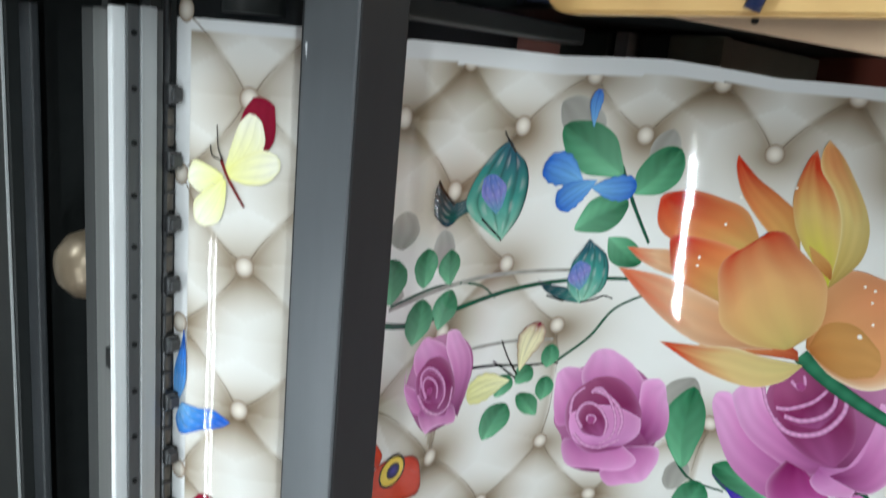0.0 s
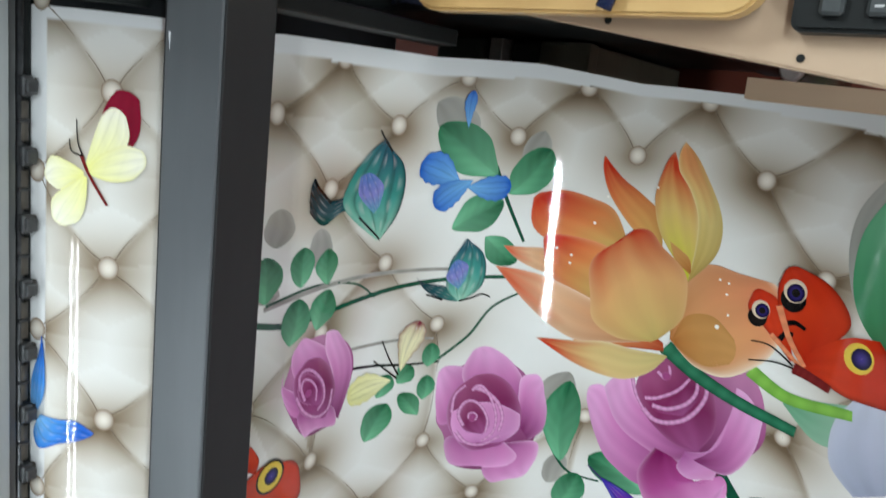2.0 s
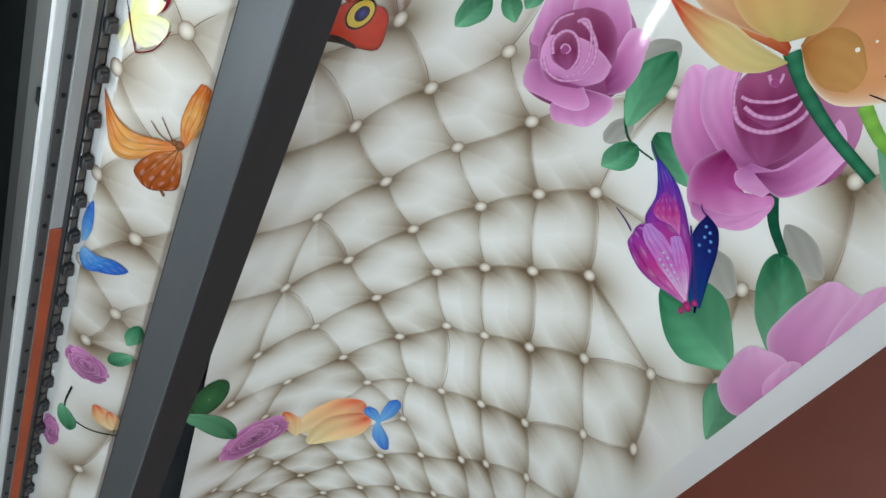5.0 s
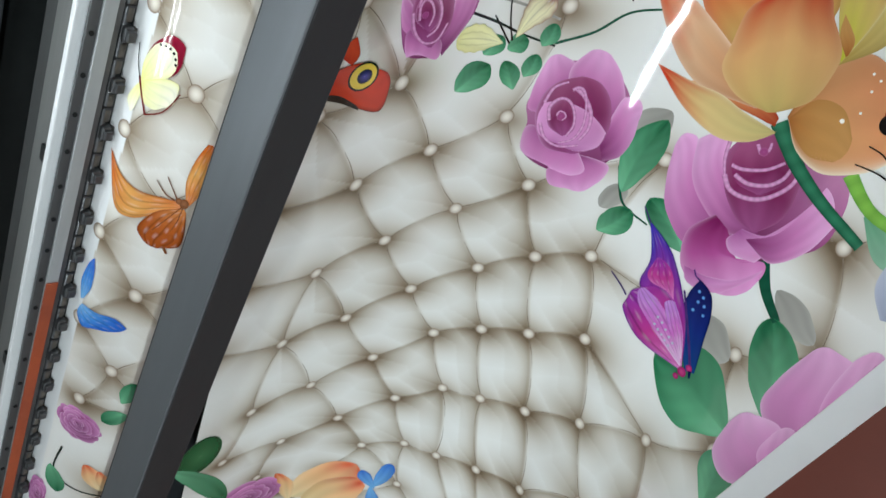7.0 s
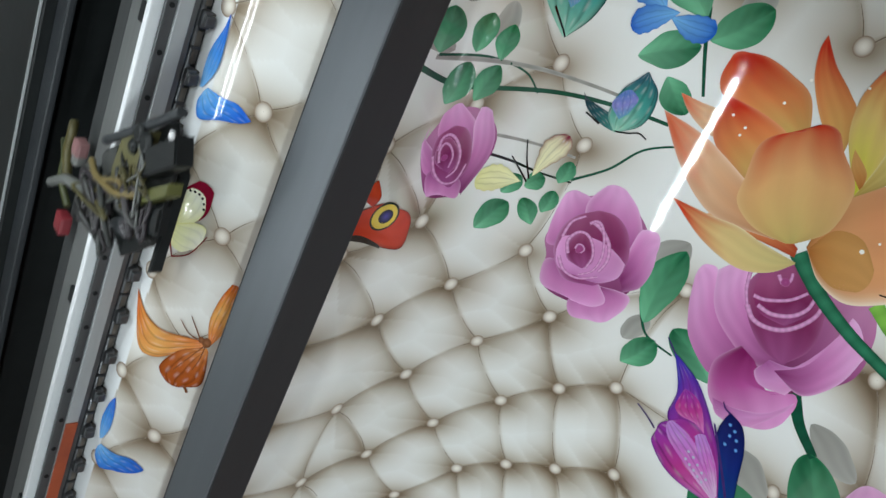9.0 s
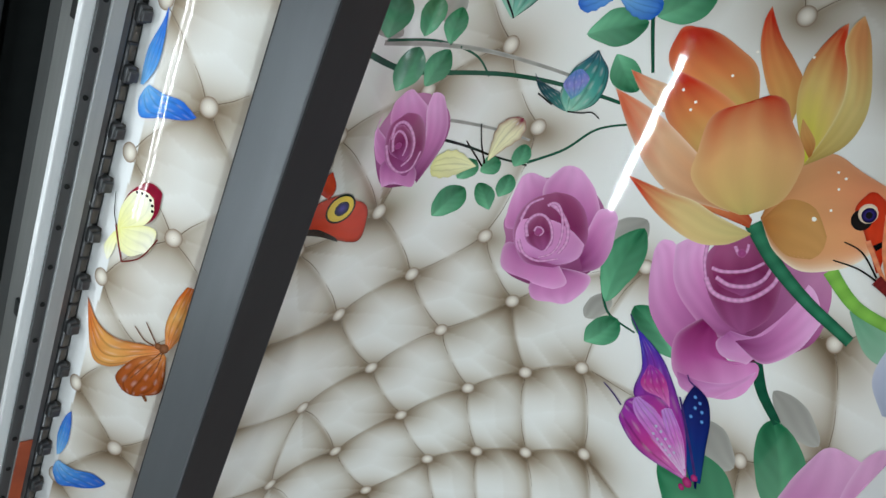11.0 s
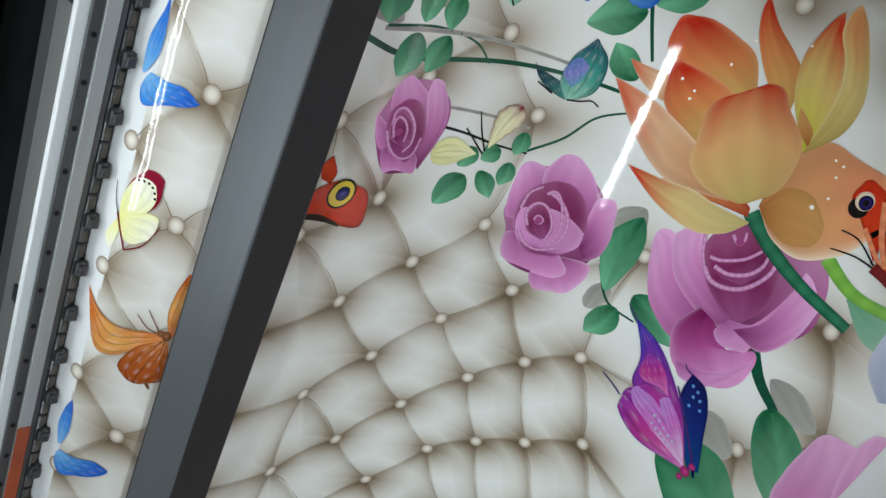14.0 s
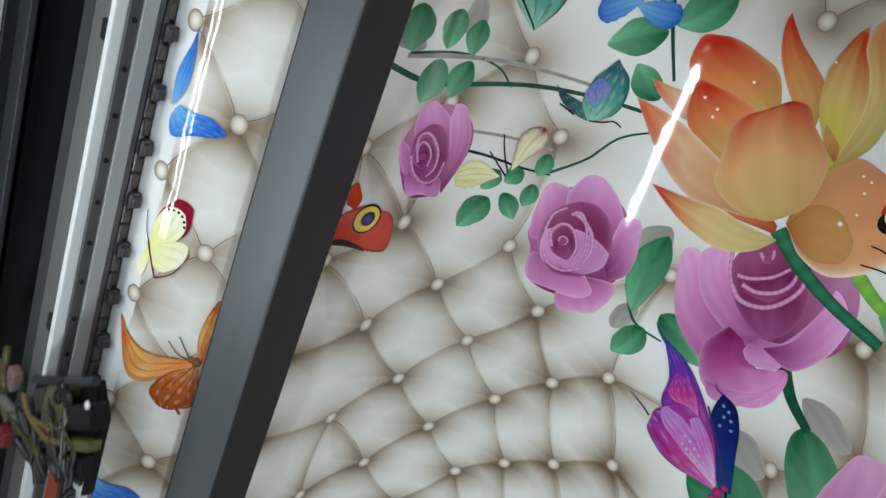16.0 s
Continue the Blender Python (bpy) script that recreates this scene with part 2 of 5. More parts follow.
def arc_plate(r0, r1, a0, a1, y0, y1, n=24):
    bm = bmesh.new()
    ring = []
    for k in range(n + 1):
        a = radians(a0 + (a1 - a0) * k / n)
        ring.append([bm.verts.new((AX_X + r * math.sin(a), y, AX_Z + r * math.cos(a))) for r, y in ((r1, y0), (r1, y1), (r0, y1), (r0, y0))])
    for p, q in zip(ring, ring[1:]):
        for k in range(4):
            bm.faces.new((p[k], p[(k + 1) % 4], q[(k + 1) % 4], q[k])).smooth = k in (0, 2)
    bm.faces.new(ring[0])
    bm.faces.new(ring[-1][::-1])
    bmesh.ops.recalc_face_normals(bm, faces=bm.faces)
    return bm


part("apron", arc_plate(0.235, 0.2475, -8, 66, YA, YB), DARKBOX, printer, "curved dark grey front heater plate")
part("body", box((-0.75, YA, 0.45), (-0.06, YB, 0.76), 0.01), DARKBOX, printer)
part("platen_trough", box((-0.62, YA, 0.76), (-0.26, YB, 0.80), 0.004), BLACK, printer)
for y in (-2.1, -0.05):
    part("stand_leg", box((-0.5, y - 0.05, 0.04), (-0.38, y + 0.05, 0.45), 0.006), BLACK, printer)
    part("stand_foot", box((-0.75, y - 0.04, 0.0), (-0.05, y + 0.04, 0.04), 0.006), BLACK, printer)

beam = empty("carriage_beam", (0, 0, 0), "grey aluminium guide beam with a white strip", "rail")
part("core", box((-0.234, YA, 0.995), (-0.12, 0.165, 1.026), 0.002), ALUDARK, beam)
part("back_band", box((-0.232, YA, 1.026), (-0.198, 0.165, 1.032), 0.002), BEAMDARK, beam)
part("top_band", box((-0.196, YA, 1.026), (-0.141, 0.165, 1.034), 0.003), BEAMGREY, beam)
part("white_strip", box((-0.139, YA, 1.026), (-0.1275, 0.166, 1.041), 0.002), WHITEBAND, beam, "bright white edge strip")
part("screw_strip", box((-0.12, YA, 1.0165), (-0.1155, 0.168, 1.030), 0.001), ALUDARK, beam, "dark metal strip with screws")
part("front_strip", box((-0.12, YA, 0.9985), (-0.1125, 0.168, 1.016), 0.0012), ALU, beam, "pale aluminium front strip")
part("lower_lip", box((-0.12, YA, 0.990), (-0.1165, 0.166, 0.998), 0.001), ALUDARK, beam)
for k in range(6):
    y = 0.175 - 0.409 * k
    part("slot", box((-0.1585, y - 0.012, 1.034), (-0.1415, y + 0.012, 1.0385), 0.001), BLACK, beam, "small black slot cover")
for k in range(40):
    y = 0.14 - 0.058 * k
    part("screw", rod((-0.1156, y, 1.023), (-0.1138, y, 1.023), 0.0034, 8), BLACK, beam)
part("orange_strip", box((-0.1123, YA, 0.9995), (-0.1095, -0.852, 1.0165), 0.0005), ORANGE_PAINT, beam, "dull orange plastic strip")

# dark far cover behind the beam
cover = empty("rear_cover", (0, 0, 0), "dark grey printer rear cover with a bright edge", "printer cover")
part("panel", box((-0.80, YA, 0.80), (-0.447, 0.3, 1.05), 0.004), BLACK, cover)
part("edge_trim", box((-0.452, YA, 1.0505), (-0.4475, 0.17, 1.0535)), ALU, cover, "bright metal edge trim")
part("inner_ledge", box((-0.4465, YA, 1.02), (-0.405, 0.17, 1.032), 0.003), DARKBOX, cover)

part("clip", box((-0.262, -1.245, 0.995), (-0.236, -1.195, 1.030), 0.002), WHITEPLASTIC, beam, "small white plastic clip")

# pinch rollers along the film
PITCH = 0.0735
rail = empty("roller_shaft", (0, 0, 0), "dark shaft with rubber sleeves over the film", "shaft")
part("bracket", box((-0.150, YA, 0.972), (-0.121, 0.185, 0.9895), 0.002), BLACK, rail)
part("shaft", rod((-0.121, YA, 0.984), (-0.121, 0.19, 0.984), 0.004), STEEL, rail)
first = empty("pinch_roller", (-0.120, 0.0785, 0.978), "black and steel pinch roller arm pressing the film", "roller", "pinch rollers along the film")
part("arm", box((-0.012, -0.011, -0.004), (0.010, 0.011, 0.0085), 0.003), STEEL, first)
part("clip", box((0.006, -0.007, -0.006), (0.0155, 0.007, 0.006), 0.002), STEEL, first)
part("wheel", rod((0.003, -0.0085, -0.003), (0.003, 0.0085, -0.003), 0.0065), RUBBER, first)
part("sleeve", rod((-0.003, -0.058, 0.003), (-0.003, -0.016, 0.003), 0.0068), RUBBER, first)
part("rib", box((-0.008, -0.0385, -0.002), (0.006, -0.0345, 0.0095), 0.001), STEEL, first)
for k in range(1, 30):
    copy_thing(first, pose(-0.120, 0.0785 - PITCH * k, 0.978))

# the square bar across the front
bar = empty("dryer_bar", (0, 0, 0), "long grey square metal bar across the film", "bar")
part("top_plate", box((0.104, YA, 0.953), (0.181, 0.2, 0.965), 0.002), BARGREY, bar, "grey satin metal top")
part("front_plate", box((0.171, YA, 0.9075), (0.1825, 0.2005, 0.9625), 0.002), BARSHADE, bar, "front face, its shade put into a near-black colour")
part("rear_lip", box((0.0965, YA, 0.925), (0.1035, 0.199, 0.9615), 0.002), BARSHADE, bar)
part("bottom_plate", box((0.104, YA, 0.909), (0.171, 0.199, 0.916), 0.001), BARSHADE, bar)
part("end_cap", box((0.105, 0.198, 0.9165), (0.1705, 0.2015, 0.9525), 0.001), BARSHADE, bar)
for y in (0.155, -2.1):
    part("mount", box((-0.02, y, 0.70), (0.10, y + 0.02, 0.93), 0.003) if y < 0 else box((0.12, 0.176, 0.60), (0.16, 0.196, 0.909), 0.003), BLACK, bar)

# Added out of view, low enough that the bar blocks its second reflection.
glare_lamp = empty("added_glare_lamp", GLARE_LAMP, "unseen slim twin strip lamp hung above the printer, added for glare", "lamp")
part("housing", box((-0.03, -0.29, 0.0), (0.03, 0.29, 0.02), 0.004), FITTING, glare_lamp)
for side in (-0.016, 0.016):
    part("strip", box((side - 0.005, -0.25, -0.011), (side + 0.005, 0.25, 0.0), 0.002), TUBE, glare_lamp, "glowing white strip")
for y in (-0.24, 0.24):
    part("hanger", rod((0, y, 0.02), (0, y, CEILING_Z - GLARE_LAMP[2]), 0.003, 8), BLACK, glare_lamp)

# dark covers at the printer's end
hood = empty("end_hood", (0, 0, 0), "dark grey printer end cover", "printer cover")
part("lid", box((-0.80, 0.205, 1.10), (0.185, 0.75, 1.12), 0.006), DARKBOX, hood)
part("front_wall", box((0.165, 0.222, 0.99), (0.184, 0.75, 1.0995), 0.004), BLACK, hood)
part("lower_wall", box((0.02, 0.26, 0.625), (0.10, 0.75, 0.989), 0.004), BLACK, hood)
part("inner_roller", rod((-0.04, 0.17, 0.925), (-0.04, 0.255, 0.925), 0.035, 24), BLACK, hood)

rope = empty("yellow_tie", (0, 0, 0), "frayed yellow rope tied round the bar's end", "rope")
part("knot", tube(((0.052, 0.206, 0.980), (0.075, 0.200, 0.986), (0.092, 0.212, 0.990), (0.104, 0.203, 0.984), (0.118, 0.214, 0.988), (0.128, 0.204, 0.984), (0.112, 0.202, 0.990), (0.096, 0.208, 0.994)), 0.0070, 7), ROPE, rope)
part("loose_end", tube(((0.148, 0.213, 0.984), (0.168, 0.217, 0.986), (0.192, 0.219, 0.985), (0.214, 0.224, 0.985)), 0.0085, 7), ROPE, rope, "flattened loose rope end")
part("short_end", tube(((0.058, 0.206, 0.982), (0.045, 0.212, 0.982), (0.034, 0.206, 0.980)), 0.0062, 7), ROPE, rope)
part("strand", tube(((0.118, 0.210, 0.985), (0.134, 0.212, 0.984), (0.150, 0.213, 0.984)), 0.0022, 6), BLACK, rope)
for k in range(9):
    rnd = random.Random(200 + k)
    x, y = rnd.uniform(0.05, 0.13), rnd.uniform(0.202, 0.212)
    part("frayed_fibre", tube(((x, y, 0.990), (x + rnd.uniform(-0.008, 0.008), y + rnd.uniform(-0.006, 0.010), 0.996), (x + rnd.uniform(-0.015, 0.015), y + rnd.uniform(-0.010, 0.016), 0.998)), 0.0010, 5), ROPE, rope)

knob = empty("round_knob", (-0.352, -0.174, 0.978), "round brass-coloured knob in the dark trough", "knob")
part("body", lathe(((0.01, -0.06), (0.022, -0.055), (0.042, -0.03), (0.05, 0.0), (0.044, 0.025), (0.026, 0.042), (0.008, 0.046)), (0, 0, 0), 24), BRASS, knob)
part("stalk", rod((0, 0, -0.178), (0, 0, -0.05), 0.009, 12), BLACK, knob)

# ---- the moving print carriage ----
carriage = empty("print_carriage", (-0.100, -1.5, 1.042), "open print carriage with tangled cables and tapes", "carriage")
part("base_plate", prism([(-0.044, 0.027), (0.109, 0.145), (0.137, 0.110), (0.135, 0.006), (0.068, -0.056), (0.025, -0.040), (-0.046, -0.059)], -0.002, 0.002, 0.001), BLACK, carriage)
part("guard_plate", prism([(0.064, 0.107), (0.073, 0.114), (0.108, 0.079), (0.108, -0.052), (0.099, -0.060), (0.099, 0.072)], -0.033, -0.020, 0.001), BLACK, carriage, "thin black angled guard plate")
part("guard_bracket", box((0.062, 0.080, -0.0325), (0.071, 0.104, -0.0015), 0.001), BLACK, carriage)
part("guard_bracket", box((0.093, -0.015, -0.0325), (0.102, 0.009, -0.0015), 0.001), BLACK, carriage)
part("top_frame", tube(((-0.023, 0.051, 0.012), (0.037, 0.094, 0.012), (0.096, 0.138, 0.012), (0.136, 0.169, 0.012)), 0.006, 8), DARKBOX, carriage)
part("ink_block", prism([(0.023, 0.078), (0.085, 0.120), (0.082, 0.063), (0.074, 0.029), (0.029, 0.000), (0.017, 0.036)], 0.0025, 0.016, 0.002), OLIVEPLASTIC, carriage, "cloudy olive plastic block")
part("side_block", prism([(-0.026, 0.031), (0.015, 0.066), (0.019, 0.031), (-0.003, 0.006)], 0.0025, 0.013, 0.002), CABLEGREY, carriage)
part("pulley", lathe(((0.012, 0.016), (0.012, 0.019), (0.007, 0.022)), (0.069, 0.108, 0), 18), BLACK, carriage)
part("pulley", lathe(((0.014, 0.016), (0.014, 0.019), (0.008, 0.022)), (0.090, 0.106, 0), 18), BLACK, carriage)
part("pulley", lathe(((0.009, 0.016), (0.009, 0.019), (0.005, 0.022)), (0.061, 0.088, 0), 18), BLACK, carriage)
part("head_block", prism([(0.099, 0.106), (0.154, 0.151), (0.169, 0.124), (0.107, 0.074)], 0.002, 0.022, 0.002), BLACK, carriage)
part("white_button", lathe(((0.005, 0.022), (0.005, 0.025), (0.003, 0.026)), (0.150, 0.148, 0), 12), WHITEPLASTIC, carriage)
part("label_plate", prism([(0.103, 0.054), (0.161, 0.099), (0.163, 0.085), (0.109, 0.041)], 0.002, 0.018, 0.001), LABELGREEN, carriage, "yellow-green label")
part("lower_block", prism([(0.072, 0.000), (0.151, 0.065), (0.157, 0.031), (0.138, 0.019), (0.087, -0.017)], 0.002, 0.014, 0.003), BLACK, carriage)
part("cable_guide", prism([(0.017, -0.037), (0.087, 0.017), (0.083, -0.022), (0.065, -0.028)], 0.002, 0.012, 0.003), DARKBOX, carriage)
part("strap", tube(((-0.031, 0.019, 0.020), (-0.003, 0.016, 0.024), (0.031, 0.022, 0.026), (0.067, 0.030, 0.026), (0.090, 0.042, 0.024), (0.110, 0.053, 0.020)), 0.0042, 7), GOLDSTRAP, carriage, "yellow-brown strap")
part("strap", tube(((-0.003, 0.009, 0.022), (0.038, 0.031, 0.026), (0.067, 0.046, 0.026), (0.067, 0.035, 0.020)), 0.0034, 7), GOLDSTRAP, carriage)
part("pale_tube", tube(((-0.195, -0.108, 0.000), (-0.116, -0.058, 0.012), (-0.061, -0.036, 0.018), (-0.021, -0.021, 0.016)), 0.0075, 8), CABLEPALE, carriage, "pale grey tube")
part("olive_cable", tube(((-0.151, 0.009, 0.004), (-0.135, 0.001, 0.010), (-0.137, -0.025, 0.010), (-0.127, -0.061, 0.006)), 0.0065, 8), CABLEOLIVE, carriage)
part("olive_cable", tube(((-0.171, -0.027, 0.004), (-0.141, -0.038, 0.010), (-0.137, -0.068, 0.010), (-0.105, -0.093, 0.006)), 0.005, 8), CABLEGREEN, carriage)
part("red_plug", box((-0.116, -0.132, 0.0), (-0.090, -0.104, 0.016), 0.004), REDPLASTIC, carriage)
part("pink_plug", box((-0.113, -0.016, 0.0), (-0.091, 0.008, 0.016), 0.004), PINKPLUG, carriage)
part("pale_plug", box((-0.107, -0.026, 0.0), (-0.091, -0.008, 0.016), 0.004), CABLEPALE, carriage)
part("grey_plug", box((0.012, -0.041, 0.0), (0.028, -0.023, 0.016), 0.004), CABLEPALE, carriage)
part("grey_plug", box((0.049, 0.017, 0.0), (0.063, 0.033, 0.016), 0.004), CABLEPALE, carriage)
for k in range(30):
    rnd = random.Random(k)
    x, y = (-0.03, -0.035) if k < 16 else (0.05, 0.03)
    pts = [(x + rnd.uniform(-0.03, 0.09), y + rnd.uniform(-0.03, 0.04), rnd.uniform(0.006, 0.026)) for _ in range(4)]
    part("cable", tube(pts, rnd.uniform(0.0016, 0.0045), 7), (CABLEPURPLE, CABLEBLACK, CABLEPURPLE, CABLEGREY, CABLEBLACK, CABLEOLIVE)[k % 6], carriage)
for k in range(7):
    rnd = random.Random(50 + k)
    pts = [(rnd.uniform(0.05, 0.13), rnd.uniform(0.02, 0.10), rnd.uniform(0.012, 0.028)) for _ in range(3)]
    part("wire", tube(pts, 0.0014, 6), (CABLEOLIVE, CABLEBLACK, CABLEPALE)[k % 3], carriage)

# ---- the printed film ----
# hanging part: a hollow cylinder section; u runs with the film, v along the printer
HX, HZ, HR = 0.4853, 0.7640, 0.3914
HD = Vector((0.0606, 1.0, 0.1552)).normalized()
HE = Vector((-1, 0, 0))
HE = (HE - HD * HE.dot(HD)).normalized()
HF = HE.cross(HD).normalized()
if HF.z > 0:
    HF.negate()
HD_, HE_, HF_ = (np.array(a) for a in (HD, HE, HF))


def hang(u, v, lift=0.0):
    """Places on the hanging part, from the hollow's axis."""
    u, v = np.asarray(u, float), np.asarray(v, float)
    a = np.maximum(u, 0) / HR
    r = HR - lift
    return (v[..., None] * HD_ + r * np.cos(a)[..., None] * HE_ + (r * np.sin(a) + np.minimum(u, 0))[..., None] * HF_)


def over(u, v, lift=0.0):
    """Places on the part that lies over the curved plate, from the plate's axis."""
    u, v = np.asarray(u, float), np.asarray(v, float)
    a = u / AP_R
    r = AP_R + lift
    return np.stack([r * np.sin(a), v, r * np.cos(a)], -1)


film = empty("printed_film", (0, 0, 0), "glossy printed wallpaper film with flowers, butterflies and tufted leather", "printed film")


def coloured(name, verts, faces, colours, parent, label="", smooth=True):
    me = bpy.data.meshes.new(name)
    me.from_pydata([tuple(p) for p in verts], [], [tuple(int(i) for i in f) for f in faces])
    ink = me.color_attributes.new("ink", "FLOAT_COLOR", "POINT")
    c = np.ones((len(verts), 4), np.float32)
    c[:, :3] = colours
    ink.data.foreach_set("color", c.ravel())
    if smooth:
        me.polygons.foreach_set("use_smooth", np.ones(len(me.polygons), bool))
    me.materials.append(FILM)
    ob = new(name, me)
    ob.parent = parent
    if label:
        ob["label"] = label
    return ob


def grid_faces(n, m):
    i = np.arange((n - 1) * (m - 1))
    a = i // (m - 1) * m + i % (m - 1)
    return np.stack([a, a + 1, a + m + 1, a + m], 1)


# upholstery buttons of the print, row by row
BUTTONS_HANG = [
    (0.070, 0.117), (0.244, 0.093), (0.740, 0.089), (0.405, 0.087), (0.558, 0.083), (-0.031, 0.064),
    (0.150, 0.034), (0.318, 0.017), (0.479, 0.003), (0.642, -0.003), (0.051, -0.034), (0.738, -0.106)]
BUTTONS_HANG += [
    (0.138, -0.146), (0.037, -0.218), (0.223, -0.250), (-0.085, -0.273), (0.734, -0.331), (0.020, -0.400),
    (0.462, -0.402), (-0.104, -0.439), (0.212, -0.441), (0.116, -0.522), (0.299, -0.550), (0.733, -0.568)]
BUTTONS_HANG += [
    (0.005, -0.583), (-0.129, -0.602), (0.453, -0.623), (0.204, -0.636), (0.373, -0.682), (0.104, -0.721),
    (0.293, -0.755), (-0.162, -0.758), (-0.011, -0.777), (0.529, -0.779), (0.728, -0.824), (0.195, -0.844)]
BUTTONS_HANG += [
    (0.440, -0.850), (0.359, -0.898), (-0.188, -0.916), (0.092, -0.929), (0.619, -0.940), (0.279, -0.953),
    (-0.032, -0.959), (0.522, -1.028), (0.186, -1.059), (0.433, -1.078), (0.354, -1.103), (0.076, -1.144)]
BUTTONS_HANG += [
    (-0.050, -1.172), (0.274, -1.186), (0.615, -1.212), (0.514, -1.278), (0.173, -1.287), (0.423, -1.323),
    (0.345, -1.336), (-0.082, -1.342), (0.058, -1.356), (0.257, -1.390)]
BUTTONS_HANG += [(0.03 + 0.088 * i, -1.50 - 0.21 * j - 0.105 * (i % 2)) for i in range(-1, 10) for j in range(4)]
BUTTONS_HANG += [(0.82, -0.22), (0.82, -0.45), (0.82, -0.70), (0.83, -0.02), (0.81, -0.95), (0.72, -1.07), (0.81, -1.20), (0.70, -1.32), (0.80, -1.43), (0.61, -1.43)]
BUTTONS_APRON = [
    (0.173, 0.082), (0.173, -0.107), (0.172, -0.284), (0.087, -0.383), (0.173, -0.462), (0.089, -0.565),
    (0.089, -0.744), (0.172, -0.815), (0.169, -0.986), (0.129, -1.083), (0.219, -1.264)]
BUTTONS_APRON += [(0.085, -0.01), (0.086, -0.19), (0.262, -0.01), (0.262, -0.195), (0.262, -0.373), (0.262, -0.56), (0.262, -0.72), (0.26, -0.9), (0.09, -0.92), (0.26, -1.08),
                  (0.09, 0.17), (0.26, 0.17), (0.172, -0.64), (0.17, -1.45), (0.17, -1.65)]


def neighbours(pts, limit):
    """Pairs of buttons joined by a crease: no third button lies between them."""
    whole = np.array(pts)
    # where the tufting turns square its rows run askew to the film
    askew = np.linalg.inv(np.array(((0.085, 0.072), (0.060, -0.162))))
    pairs = []
    for i in range(len(whole)):
        for j in range(i):
            a, b = whole[i], whole[j]
            square = min(a[0], b[0]) > 0.33 and max(a[0], b[0]) < 0.66 and max(a[1], b[1]) < -0.35
            p = whole @ askew.T if square else whole
            mid, half = (p[i] + p[j]) / 2, np.linalg.norm(p[i] - p[j]) / 2
            d = np.linalg.norm(p - mid, axis=1)
            d[[i, j]] = 9
            if np.linalg.norm(a - b) < limit and d.min() > half * 1.3:
                pairs.append((a, b))
    return pairs


CREAM, ABSORB = np.array((0.86, 0.865, 0.85)), np.array((1.0, 1.21, 1.48))


def upholstery(u, v, buttons, pairs):
    """The ink of the tufted leather: pale pads, brown towards creases and buttons."""
    far = np.full(u.shape, 9.0)
    side = np.zeros(u.shape)
    for a, b in pairs:
        d = b - a
        t = np.clip(((u - a[0]) * d[0] + (v - a[1]) * d[1]) / (d @ d), 0, 1)
        bow = 0.006 * np.sin(np.pi * t) * (1 if (a[0] * 91 + b[1] * 53) % 1 > 0.5 else -1)
        nx, ny = -d[1] / np.linalg.norm(d), d[0] / np.linalg.norm(d)
        du, dv = u - a[0] - t * d[0] - bow * nx, v - a[1] - t * d[1] - bow * ny
        dist = np.hypot(du, dv)
        near = dist < far
        far = np.where(near, dist, far)
        side = np.where(near, np.sign(dv + 0.4 * du), side)
    centre = np.full(u.shape, 9.0)
    below = np.zeros(u.shape)
    for a, b in buttons:
        d = np.hypot((u - a) * 0.72, v - b)
        near = d < centre
        centre = np.where(near, d, centre)
        below = np.where(near, (b - v) / np.maximum(d, 1e-4), below)
    soft = 0.5 + 0.5 * np.sin(u * 17 + np.sin(v * 11) * 2) * np.sin(v * 13 + np.sin(u * 9))
    dark = 0.5 - 0.5 * np.clip(side * far / 0.004, -1, 1)
    k = (0.05 + 0.47 * dark) * np.exp(-far / 0.010) + (0.01 + 0.20 * dark) * np.exp(-far / 0.035)
    k += (1.08 + 0.30 * below) * np.exp(-np.maximum(centre - 0.008, 0) / 0.025)
    k = np.clip(k * (0.62 + 0.76 * soft) - 0.02, 0, 1.7)
    return CREAM * np.exp(-k[..., None] * ABSORB)


PAIRS_HANG, PAIRS_APRON = neighbours(BUTTONS_HANG, 0.30), neighbours(BUTTONS_APRON, 0.24)
WHITE_INK = np.array((0.80, 0.815, 0.83))

# hanging section
LEAD, TAIL, LOW = 0.935, -0.16, -2.35
us = np.concatenate([np.arange(TAIL, LEAD, 0.0032), [LEAD]])
ws = np.linspace(0, 1, 720)
top = np.interp(us, (-0.16, -0.02, 0.2, 0.34, 0.47, 0.94), (0.150, 0.144, 0.116, 0.112, 0.096, 0.098))
U = np.repeat(us[:, None], len(ws), 1)
V = LOW + (top[:, None] - LOW) * ws[None, :]
ink = upholstery(U, V, BUTTONS_HANG, PAIRS_HANG)
blank = (V > top[:, None] - 0.019 - 0.004 * np.sin(U * 9)) | (U > 0.886)
ink[blank] = WHITE_INK
places = hang(U, V)
hanging = coloured("hanging_section", places.reshape(-1, 3), grid_faces(*U.shape), ink.reshape(-1, 3), film, "glossy hanging part of the printed film")

# section over the curved plate; the ink starts where the heads have passed
ua = np.arange(0.034, 0.3051, 0.0024)
va = np.linspace(-2.25, 0.162, 660)
U, V = np.meshgrid(ua, va, indexing="ij")
ink = upholstery(U, V, BUTTONS_APRON, PAIRS_APRON)
start = 0.090 + 0.008 * np.clip((V + 0.9) / 0.6, 0, 1)
ink[(U < start) | (V > 0.150)] = WHITE_INK
places = over(U, V, 0.0)
apron_film = coloured("feeding_section", places.reshape(-1, 3), grid_faces(*U.shape)[:, ::-1], ink.reshape(-1, 3), film, "glossy freshly printed part of the film")

